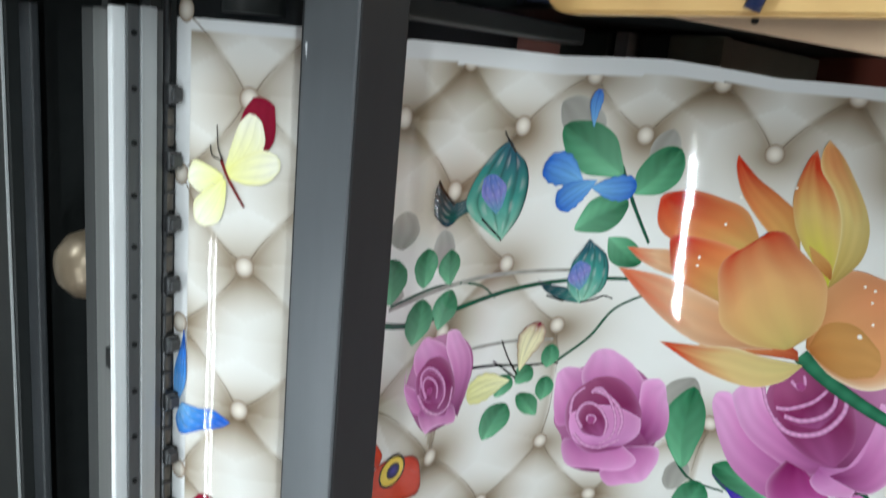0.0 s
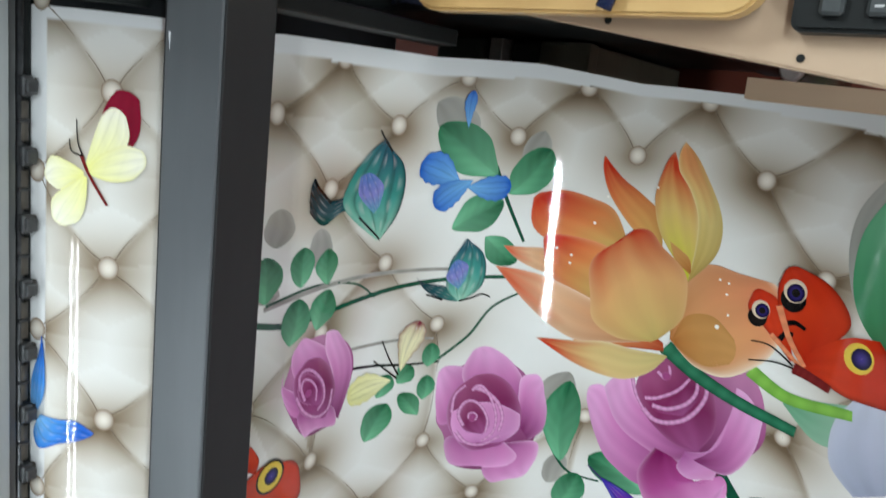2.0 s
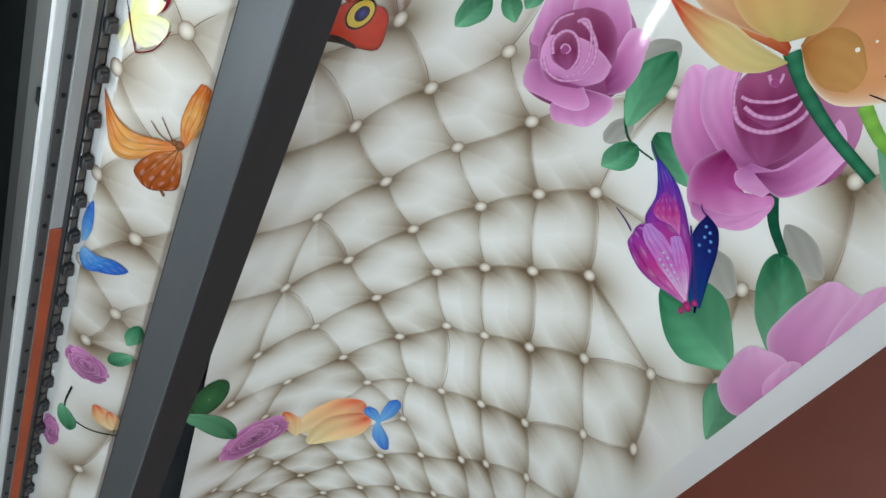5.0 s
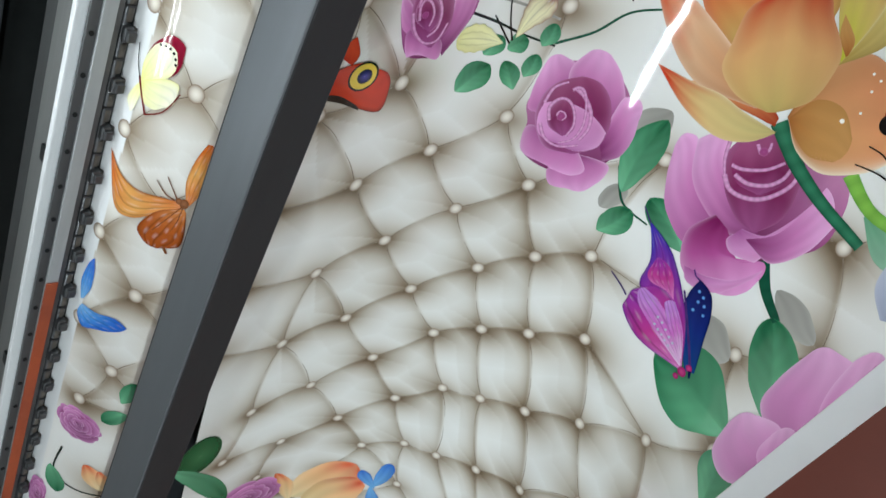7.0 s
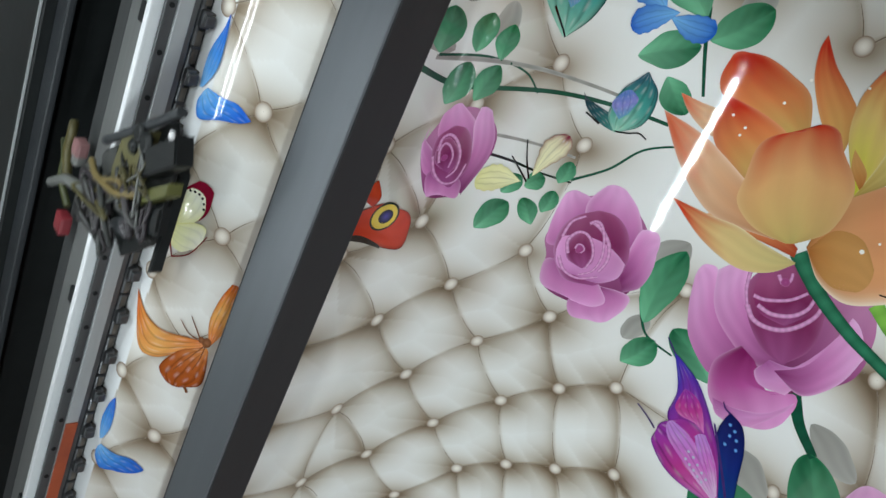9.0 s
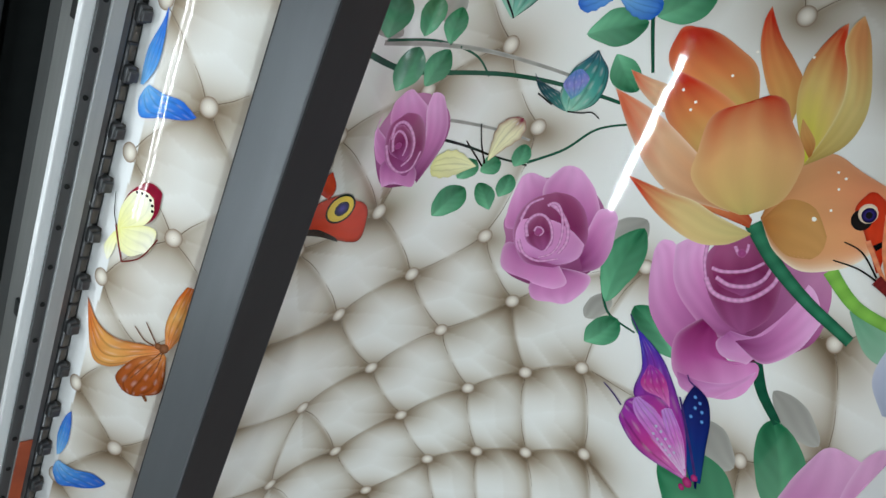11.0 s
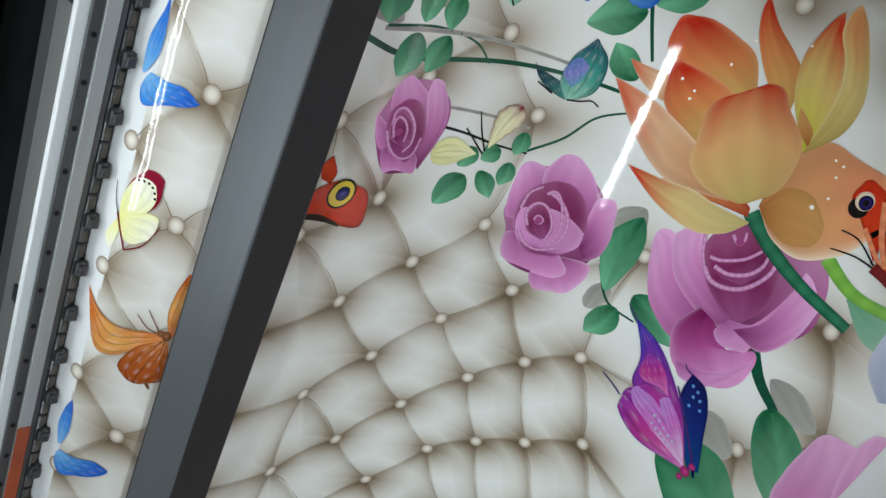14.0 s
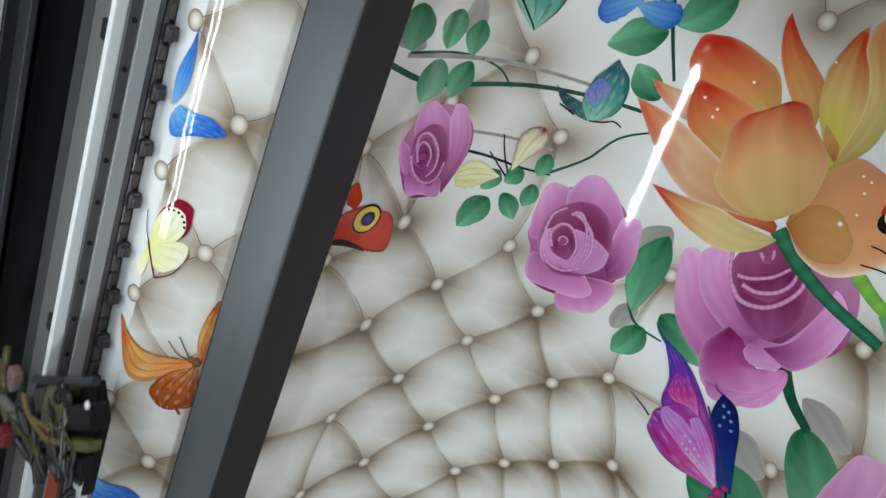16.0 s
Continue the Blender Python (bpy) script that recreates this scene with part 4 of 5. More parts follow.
petal(m, (0.152, -0.316), (0.132, -0.348), 0.036, LEAF)
petal(m, (0.190, -0.313), (0.164, -0.333), 0.033, LEAF)
petal(m, (0.217, -0.279), (0.212, -0.317), 0.029, LEAF)
petal(m, (0.212, -0.330), (0.207, -0.370), 0.030, LEAF)
petal(m, (0.168, -0.352), (0.201, -0.394), 0.030, LEAF)
petal(m, (0.150, -0.362), (0.113, -0.413), 0.051, LEAF)
m = motif("printed_leaves", HANG, "glossy green printed leaves")
petal(m, (0.432, -0.345), (0.434, -0.488), 0.057, LEAF)
petal(m, (0.464, -0.506), (0.435, -0.573), 0.050, LEAF)
petal(m, (0.476, -0.470), (0.567, -0.513), 0.061, LEAF)
m = motif("printed_leaves", HANG, "glossy green printed leaves")
petal(m, (0.634, -0.686), (0.814, -0.661), 0.144, LEAF)
m = motif("printed_leaves", HANG, "glossy green printed leaves")
petal(m, (0.733, -0.478), (0.832, -0.585), 0.092, LEAF)
m = motif("printed_leaves", HANG, "glossy green printed leaves")
petal(m, (0.838, -0.669), (0.881, -0.766), 0.081, LEAF)
m = motif("printed_leaves", HANG, "pale green printed leaf under the stem")
blade(m, ((0.724, -0.272), (0.767, -0.259), (0.807, -0.243), (0.868, -0.225)), ((0.724, -0.285), (0.773, -0.313), (0.822, -0.297), (0.879, -0.258)), PALEBLADE, rim=(0.2, 0.2))
m = motif("printed_shadow", HANG, "soft grey printed drop shadow")
blade(m, ((0.825, -0.143), (0.778, -0.121), (0.755, -0.065), (0.755, -0.009), (0.782, 0.044)), ((0.833, -0.132), (0.804, -0.082), (0.790, -0.019), (0.796, 0.041)), SHADEBLADE)
m = motif("printed_leaves", HANG, "large glossy green printed leaf")
blade(m, ((0.830, -0.170), (0.789, -0.138), (0.768, -0.096), (0.765, -0.034), (0.788, 0.023)), ((0.842, -0.163), (0.851, -0.103), (0.837, -0.036), (0.801, 0.023)), LEAFBLADE, across=-0.15, rim=(0.2, 0.2))
m = motif("printed_flower", HANG, "pale lilac printed petals")
blade(m, ((0.838, -0.352), (0.799, -0.330), (0.790, -0.277), (0.810, -0.226)), ((0.889, -0.312), (0.895, -0.262), (0.875, -0.224), (0.836, -0.215)), LILACBLADE, rim=(0.4, 0.3))
m = motif("printed_rose", HANG, "large mauve pink printed rose in full bloom")
blade(m, ((0.657, -0.441), (0.710, -0.359), (0.701, -0.297), (0.677, -0.260)), ((0.595, -0.406), (0.583, -0.321), (0.597, -0.271), (0.633, -0.246)), ROSE_DIM, across=-0.1)
blade(m, ((0.615, -0.423), (0.568, -0.497), (0.508, -0.473), (0.478, -0.425), (0.461, -0.375)), ((0.595, -0.406), (0.545, -0.401), (0.511, -0.382), (0.483, -0.346), (0.465, -0.347)), ROSE_SIDE, across=0.12, rim=(0.0, 0.5))
blade(m, ((0.637, -0.410), (0.596, -0.440), (0.541, -0.426), (0.505, -0.397), (0.483, -0.347)), ((0.621, -0.385), (0.578, -0.377), (0.543, -0.360), (0.526, -0.340), (0.521, -0.313)), ROSE_SIDE, across=0.1, rim=(0.3, 0.5))
blade(m, ((0.627, -0.410), (0.593, -0.410), (0.551, -0.381), (0.528, -0.339), (0.533, -0.305)), ((0.630, -0.408), (0.646, -0.364), (0.634, -0.313), (0.614, -0.278), (0.589, -0.272)), ROSE_DEEP, rim=(0.2, 0.2))
blade(m, ((0.597, -0.362), (0.563, -0.367), (0.539, -0.344), (0.537, -0.312)), ((0.601, -0.359), (0.615, -0.327), (0.610, -0.293), (0.586, -0.274)), ROSE_DEEP, across=-0.15)
blade(m, ((0.569, -0.427), (0.551, -0.476), (0.568, -0.522), (0.592, -0.540), (0.621, -0.535)), ((0.597, -0.433), (0.638, -0.459), (0.666, -0.432), (0.679, -0.443), (0.680, -0.476)), ROSE_FOLD, across=0.15, rim=(0.5, 0.1))
blade(m, ((0.581, -0.529), (0.598, -0.547), (0.625, -0.541), (0.650, -0.521)), ((0.596, -0.524), (0.620, -0.514), (0.654, -0.485), (0.675, -0.441)), ROSE_LIP, rim=(0.3, 0.6))
blade(m, ((0.609, -0.428), (0.605, -0.447), (0.624, -0.458), (0.658, -0.443)), ((0.612, -0.417), (0.645, -0.399), (0.658, -0.354), (0.663, -0.319)), ROSE_LIP, rim=(0.5, 0.3))
blade(m, ((0.638, -0.427), (0.676, -0.425), (0.702, -0.375), (0.705, -0.323)), ((0.626, -0.425), (0.653, -0.390), (0.662, -0.345), (0.662, -0.290)), ROSE_SIDE, rim=(0.6, 0.0))
stem(m, ((0.543, -0.368), (0.560, -0.381), (0.580, -0.380), (0.601, -0.368), (0.616, -0.347), (0.625, -0.319), (0.621, -0.293)), 0.0085, RIMPINK)
stem(m, ((0.555, -0.359), (0.577, -0.358), (0.600, -0.342), (0.611, -0.320), (0.610, -0.299)), 0.0075, RIMPINK)
stem(m, ((0.543, -0.350), (0.560, -0.345), (0.585, -0.325), (0.599, -0.301)), 0.0065, RIMPINK)
stem(m, ((0.520, -0.319), (0.530, -0.348), (0.544, -0.369)), 0.0060, RIMPINK)
stem(m, ((0.554, -0.303), (0.566, -0.311), (0.571, -0.301), (0.568, -0.290)), 0.0060, RIMPINK)
disc(m, (0.567, -0.307), 0.0060, 0.0065, ROSEEYE)
m = motif("printed_rose", HANG, "mauve pink printed rose")
blade(m, ((0.352, -0.511), (0.288, -0.506), (0.254, -0.484), (0.246, -0.440), (0.231, -0.407), (0.240, -0.359)), ((0.365, -0.505), (0.394, -0.440), (0.393, -0.386), (0.362, -0.337), (0.320, -0.314), (0.270, -0.321)), ROSE_DIM)
blade(m, ((0.287, -0.407), (0.241, -0.420), (0.230, -0.391), (0.228, -0.352), (0.230, -0.330)), ((0.296, -0.362), (0.288, -0.345), (0.279, -0.333), (0.266, -0.324), (0.247, -0.320)), ROSE_SIDE, across=-0.1, rim=(0.2, 0.4))
blade(m, ((0.295, -0.383), (0.273, -0.355), (0.268, -0.329), (0.281, -0.300)), ((0.362, -0.400), (0.370, -0.365), (0.343, -0.320), (0.312, -0.296)), ROSE_SIDE, across=0.05, rim=(0.5, 0.5))
blade(m, ((0.358, -0.423), (0.358, -0.380), (0.360, -0.346), (0.381, -0.339)), ((0.382, -0.456), (0.401, -0.436), (0.404, -0.401), (0.396, -0.368)), ROSE_SIDE, across=-0.12, rim=(0.6, 0.3))
blade(m, ((0.330, -0.480), (0.312, -0.507), (0.328, -0.534), (0.359, -0.528)), ((0.346, -0.462), (0.392, -0.457), (0.398, -0.481), (0.387, -0.512)), ROSE_SIDE, rim=(0.3, 0.6))
blade(m, ((0.294, -0.448), (0.250, -0.444), (0.253, -0.482), (0.270, -0.498), (0.305, -0.501)), ((0.322, -0.438), (0.346, -0.462), (0.366, -0.485), (0.350, -0.504), (0.316, -0.506)), ROSE_SIDE, across=0.1, rim=(0.4, 0.5))
blade(m, ((0.334, -0.467), (0.289, -0.472), (0.255, -0.432), (0.248, -0.392), (0.259, -0.362), (0.284, -0.344)), ((0.338, -0.465), (0.364, -0.437), (0.364, -0.399), (0.345, -0.360), (0.318, -0.340), (0.291, -0.340)), ROSE_DEEP, rim=(0.6, 0.3))
blade(m, ((0.308, -0.460), (0.273, -0.455), (0.257, -0.426), (0.256, -0.400)), ((0.323, -0.462), (0.344, -0.457), (0.364, -0.437), (0.364, -0.410)), ROSE_LIP, rim=(0.2, 0.4), across=-0.1)
blade(m, ((0.306, -0.444), (0.280, -0.436), (0.268, -0.413), (0.273, -0.392), (0.286, -0.382)), ((0.308, -0.443), (0.318, -0.428), (0.311, -0.404), (0.300, -0.390), (0.287, -0.382)), ROSE_DEEP, rim=(0.6, 0.6))
stem(m, ((0.276, -0.426), (0.267, -0.405), (0.274, -0.387), (0.288, -0.384), (0.303, -0.396), (0.314, -0.419), (0.312, -0.442)), 0.0060, RIMPINK)
stem(m, ((0.291, -0.362), (0.308, -0.370), (0.328, -0.390), (0.337, -0.416), (0.333, -0.440)), 0.0075, RIMPINK)
stem(m, ((0.286, -0.366), (0.293, -0.359), (0.303, -0.362), (0.316, -0.381), (0.327, -0.414), (0.324, -0.442), (0.307, -0.457)), 0.0055, RIMPINK)
stem(m, ((0.265, -0.435), (0.283, -0.457), (0.309, -0.463), (0.336, -0.449)), 0.0060, RIMPINK)
stem(m, ((0.256, -0.400), (0.259, -0.372), (0.275, -0.356)), 0.0055, RIMPINK)
disc(m, (0.290, -0.413), 0.0066, 0.0076, ROSEEYE)
stem(m, ((0.283, -0.414), (0.284, -0.406), (0.291, -0.405), (0.297, -0.411), (0.294, -0.419)), 0.0035, RIMPINK)
m = motif("printed_rose", HANG, "small mauve pink printed rose")
blade(m, ((0.048, -0.361), (0.009, -0.356), (-0.019, -0.308), (-0.028, -0.275), (-0.015, -0.244)), ((0.054, -0.362), (0.078, -0.331), (0.092, -0.282), (0.080, -0.245), (0.042, -0.222)), ROSE_DIM)
blade(m, ((0.025, -0.304), (-0.008, -0.264), (-0.013, -0.235), (-0.003, -0.222)), ((0.046, -0.296), (0.055, -0.271), (0.051, -0.246), (0.013, -0.216)), ROSE_SIDE, rim=(0.4, 0.5))
blade(m, ((0.049, -0.331), (0.057, -0.287), (0.045, -0.246), (0.046, -0.221)), ((0.068, -0.357), (0.087, -0.306), (0.087, -0.265), (0.066, -0.225)), ROSE_SIDE, across=-0.12, rim=(0.7, 0.2))
blade(m, ((0.024, -0.312), (-0.012, -0.280), (-0.029, -0.263), (-0.024, -0.245)), ((0.033, -0.339), (-0.009, -0.319), (-0.024, -0.295), (-0.031, -0.273)), ROSE_SIDE, across=0.1, rim=(0.6, 0.2))
blade(m, ((0.009, -0.311), (-0.004, -0.322), (0.001, -0.343), (0.010, -0.359)), ((0.046, -0.322), (0.062, -0.340), (0.061, -0.363), (0.029, -0.353)), ROSE_SIDE, rim=(0.2, 0.3))
blade(m, ((0.040, -0.344), (0.006, -0.323), (-0.009, -0.288), (-0.008, -0.264), (0.007, -0.253)), ((0.046, -0.344), (0.062, -0.313), (0.054, -0.275), (0.037, -0.253), (0.019, -0.248)), ROSE_DEEP, rim=(0.6, 0.4))
blade(m, ((0.022, -0.316), (0.004, -0.304), (-0.003, -0.285), (0.000, -0.270)), ((0.034, -0.321), (0.043, -0.306), (0.035, -0.283), (0.016, -0.266)), ROSE_DEEP, rim=(0.6, 0.5))
stem(m, ((0.002, -0.285), (0.001, -0.267), (0.012, -0.261), (0.027, -0.270), (0.041, -0.291), (0.043, -0.315), (0.032, -0.328)), 0.0055, RIMPINK)
stem(m, ((0.010, -0.304), (0.004, -0.285), (0.009, -0.274), (0.021, -0.280), (0.030, -0.295), (0.029, -0.312)), 0.0048, RIMPINK)
stem(m, ((-0.005, -0.293), (0.008, -0.319), (0.030, -0.337), (0.050, -0.333), (0.057, -0.306)), 0.0050, RIMPINK)
disc(m, (0.016, -0.296), 0.0058, 0.0052, ROSEEYE)
m = motif("printed_lotus_stem", HANG, "speckled green printed flower stem")
stem(m, ((0.673, -0.257), (0.730, -0.274), (0.810, -0.255)), 0.0207, LIME)
stem(m, ((0.558, -0.262), (0.611, -0.293), (0.675, -0.311), (0.748, -0.315)), 0.0239, STEMG)
m = motif("printed_lotus", HANG, "orange and cream printed lotus flower")
blade(m, ((0.396, -0.173), (0.371, -0.174), (0.336, -0.158), (0.312, -0.136)), ((0.399, -0.163), (0.375, -0.140), (0.342, -0.138), (0.312, -0.136)), LO_PALE, rim=(0.4, 0.5))
blade(m, ((0.562, -0.249), (0.559, -0.197), (0.575, -0.144), (0.599, -0.127), (0.635, -0.130), (0.678, -0.130)), ((0.566, -0.252), (0.598, -0.278), (0.638, -0.283), (0.669, -0.262), (0.695, -0.227), (0.709, -0.172)), LO_RIGHT, across=0.1, rim=(0.1, 0.9))
blade(m, ((0.565, -0.248), (0.578, -0.209), (0.612, -0.199), (0.645, -0.222)), ((0.568, -0.253), (0.588, -0.266), (0.617, -0.274), (0.645, -0.260)), LO_BROWN, rim=(0.0, 0.0))
blade(m, ((0.483, -0.132), (0.423, -0.137), (0.370, -0.123), (0.349, -0.101), (0.348, -0.067)), ((0.489, -0.129), (0.462, -0.077), (0.427, -0.061), (0.390, -0.053), (0.364, -0.057)), LO_RED, across=-0.12, rim=(0.3, 0.4))
blade(m, ((0.528, -0.122), (0.490, -0.100), (0.453, -0.057), (0.438, -0.022), (0.437, -0.001)), ((0.531, -0.120), (0.521, -0.073), (0.496, -0.050), (0.465, -0.029), (0.437, -0.001)), LO_THIN, across=-0.1, rim=(0.4, 0.2))
blade(m, ((0.571, -0.157), (0.527, -0.102), (0.511, -0.056), (0.512, -0.026), (0.519, 0.003), (0.526, 0.015)), ((0.573, -0.156), (0.574, -0.108), (0.569, -0.066), (0.557, -0.036), (0.539, -0.011), (0.526, 0.015)), LO_LIME, across=0.05, rim=(0.2, 0.5))
blade(m, ((0.571, -0.160), (0.573, -0.110), (0.569, -0.068), (0.554, -0.034), (0.535, -0.009), (0.532, 0.014), (0.537, 0.029)), ((0.572, -0.159), (0.599, -0.118), (0.603, -0.081), (0.593, -0.048), (0.571, -0.011), (0.554, 0.013), (0.537, 0.029)), LO_YELLOW, across=-0.12, rim=(0.6, 0.2))
blade(m, ((0.572, -0.148), (0.550, -0.131), (0.539, -0.107)), ((0.573, -0.143), (0.567, -0.125), (0.539, -0.107)), LO_BROWN, rim=(0.0, 0.4))
blade(m, ((0.465, -0.195), (0.441, -0.209), (0.407, -0.196), (0.378, -0.172), (0.368, -0.126)), ((0.473, -0.172), (0.469, -0.139), (0.455, -0.127), (0.419, -0.119), (0.375, -0.116)), LO_RED, across=0.1, rim=(0.4, 0.5))
blade(m, ((0.557, -0.270), (0.496, -0.277), (0.450, -0.280), (0.427, -0.278)), ((0.554, -0.257), (0.509, -0.238), (0.470, -0.244), (0.440, -0.271)), LO_SHADE)
blade(m, ((0.523, -0.264), (0.448, -0.278), (0.402, -0.263), (0.352, -0.222), (0.303, -0.166)), ((0.511, -0.241), (0.467, -0.219), (0.415, -0.196), (0.364, -0.177), (0.303, -0.166)), LO_PALE, across=0.06, rim=(0.4, 0.6))
blade(m, ((0.562, -0.275), (0.513, -0.277), (0.473, -0.273), (0.431, -0.278), (0.374, -0.278)), ((0.563, -0.277), (0.540, -0.310), (0.499, -0.329), (0.437, -0.316), (0.374, -0.278)), LO_LOW, across=0.06, rim=(0.7, 0.4))
blade(m, ((0.537, -0.260), (0.491, -0.264), (0.453, -0.243), (0.444, -0.205), (0.437, -0.163), (0.447, -0.139), (0.478, -0.116)), ((0.547, -0.253), (0.573, -0.215), (0.573, -0.169), (0.562, -0.142), (0.531, -0.117), (0.512, -0.097), (0.491, -0.098), (0.478, -0.115)), LO_CENTRE, across=-0.04, rim=(0.35, 0.25))
disc(m, (0.388, -0.137), 0.0021, 0.0021, SPARK)
disc(m, (0.410, -0.146), 0.0020, 0.0021, SPARK)
disc(m, (0.409, -0.158), 0.0020, 0.0021, SPARK)
disc(m, (0.436, -0.096), 0.0019, 0.0020, SPARK)
disc(m, (0.449, -0.057), 0.0019, 0.0019, SPARK)
disc(m, (0.512, -0.036), 0.0018, 0.0018, SPARK)
disc(m, (0.612, -0.145), 0.0018, 0.0018, SPARK)
disc(m, (0.624, -0.147), 0.0018, 0.0018, SPARK)
disc(m, (0.624, -0.163), 0.0018, 0.0018, SPARK)
disc(m, (0.631, -0.191), 0.0018, 0.0019, SPARK)
disc(m, (0.620, -0.212), 0.0031, 0.0032, SPARK)
m = motif("printed_butterfly", HANG, "red printed butterfly with blue eye spots")
blade(m, ((0.721, -0.224), (0.676, -0.189), (0.654, -0.173), (0.656, -0.148)), ((0.723, -0.219), (0.704, -0.175), (0.688, -0.149), (0.666, -0.142)), BF_RED, rim=(0.5, 0.3))
blade(m, ((0.739, -0.223), (0.700, -0.180), (0.685, -0.138), (0.688, -0.109)), ((0.746, -0.204), (0.777, -0.159), (0.774, -0.134), (0.744, -0.109), (0.703, -0.099)), BF_RED, rim=(0.6, 0.6))
blade(m, ((0.733, -0.226), (0.744, -0.198), (0.779, -0.164), (0.817, -0.151)), ((0.737, -0.228), (0.763, -0.231), (0.798, -0.236), (0.850, -0.225)), BF_RED, rim=(0.0, 0.7))
disc(m, (0.706, -0.142), 0.0160, 0.0173, BLACKI)
disc(m, (0.668, -0.180), 0.0125, 0.0137, BLACKI)
disc(m, (0.706, -0.131), 0.0146, 0.0157, CREAMI)
disc(m, (0.707, -0.133), 0.0113, 0.0122, NAVY)
disc(m, (0.707, -0.133), 0.0053, 0.0057, BLACKI)
disc(m, (0.670, -0.169), 0.0117, 0.0128, CREAMI)
disc(m, (0.672, -0.170), 0.0090, 0.0098, NAVY)
disc(m, (0.672, -0.170), 0.0041, 0.0045, BLACKI)
disc(m, (0.799, -0.182), 0.0186, 0.0193, YEL)
disc(m, (0.802, -0.181), 0.0128, 0.0132, NAVY)
stem(m, ((0.701, -0.200), (0.707, -0.189), (0.716, -0.187)), 0.0075, BLACKI)
stem(m, ((0.706, -0.175), (0.716, -0.171), (0.729, -0.175)), 0.0075, BLACKI)
stem(m, ((0.691, -0.156), (0.713, -0.195), (0.739, -0.223)), 0.0090, SALMON)
stem(m, ((0.689, -0.197), (0.715, -0.214), (0.736, -0.226)), 0.0070, SALMON)
stem(m, ((0.726, -0.230), (0.745, -0.232), (0.776, -0.237)), 0.0160, MAROON)
stem(m, ((0.726, -0.231), (0.700, -0.233), (0.669, -0.243)), 0.0026, BLACKI)
stem(m, ((0.725, -0.228), (0.692, -0.213), (0.667, -0.215)), 0.0026, BLACKI)
m = motif("printed_butterfly", HANG, "red printed butterfly with a yellow eye spot")
blade(m, ((-0.092, -0.353), (-0.095, -0.334), (-0.082, -0.322)), ((-0.076, -0.364), (-0.069, -0.348), (-0.080, -0.324)), BF_RED, rim=(0.3, 0.6))
blade(m, ((-0.117, -0.385), (-0.088, -0.366), (-0.054, -0.361), (-0.027, -0.374)), ((-0.112, -0.404), (-0.068, -0.424), (-0.005, -0.444), (-0.001, -0.400)), BF_RED, rim=(0.2, 0.9))
blade(m, ((-0.108, -0.405), (-0.081, -0.409), (-0.048, -0.428)), ((-0.101, -0.414), (-0.072, -0.423), (-0.042, -0.437)), BLACKW, rim=(0, 0))
disc(m, (-0.052, -0.382), 0.0236, 0.0227, BLACKI)
disc(m, (-0.052, -0.382), 0.0206, 0.0198, YEL)
disc(m, (-0.050, -0.382), 0.0117, 0.0113, NAVY)
m = motif("printed_butterfly", HANG, "violet and magenta printed butterfly")
blade(m, ((0.693, -0.665), (0.659, -0.637), (0.628, -0.598), (0.615, -0.560), (0.615, -0.528)), ((0.708, -0.653), (0.684, -0.602), (0.665, -0.559), (0.643, -0.532), (0.619, -0.527)), BF_NAVY, rim=(0.5, 0.7))
blade(m, ((0.678, -0.662), (0.595, -0.631), (0.545, -0.611), (0.533, -0.557), (0.497, -0.502)), ((0.681, -0.659), (0.645, -0.606), (0.604, -0.564), (0.552, -0.523), (0.497, -0.502)), BF_VIOLET, rim=(0.6, 0.7), veins=0.3)
blade(m, ((0.583, -0.584), (0.559, -0.592), (0.544, -0.583), (0.541, -0.550)), ((0.604, -0.589), (0.582, -0.559), (0.562, -0.546), (0.543, -0.546)), BF_MAG, veins=0.3)
blade(m, ((0.687, -0.672), (0.624, -0.693), (0.583, -0.692), (0.546, -0.669), (0.545, -0.648)), ((0.684, -0.663), (0.645, -0.619), (0.600, -0.591), (0.567, -0.592), (0.545, -0.621)), BF_MAG, rim=(0.7, 0.4), veins=0.5)
blade(m, ((0.682, -0.668), (0.624, -0.662), (0.568, -0.644), (0.550, -0.624)), ((0.681, -0.663), (0.632, -0.627), (0.589, -0.611), (0.555, -0.609)), BF_PINK, veins=0.4)
blade(m, ((0.674, -0.658), (0.625, -0.634), (0.595, -0.605)), ((0.676, -0.655), (0.647, -0.617), (0.607, -0.589)), BF_PINK, veins=0.4)
disc(m, (0.605, -0.649), 0.0024, 0.0026, LILAC)
disc(m, (0.615, -0.652), 0.0024, 0.0026, LILAC)
disc(m, (0.625, -0.654), 0.0024, 0.0025, LILAC)
disc(m, (0.635, -0.657), 0.0024, 0.0025, LILAC)
disc(m, (0.645, -0.659), 0.0024, 0.0025, LILAC)
disc(m, (0.613, -0.636), 0.0024, 0.0026, LILAC)
disc(m, (0.625, -0.641), 0.0024, 0.0025, LILAC)
disc(m, (0.637, -0.646), 0.0024, 0.0025, LILAC)
disc(m, (0.648, -0.649), 0.0024, 0.0024, LILAC)
disc(m, (0.602, -0.634), 0.0024, 0.0026, LILAC)
disc(m, (0.626, -0.543), 0.0030, 0.0032, BLUESPOT)
disc(m, (0.637, -0.546), 0.0030, 0.0031, BLUESPOT)
disc(m, (0.647, -0.556), 0.0030, 0.0031, BLUESPOT)
disc(m, (0.655, -0.569), 0.0030, 0.0031, BLUESPOT)
disc(m, (0.635, -0.558), 0.0030, 0.0032, BLUESPOT)
disc(m, (0.637, -0.575), 0.0031, 0.0032, BLUESPOT)
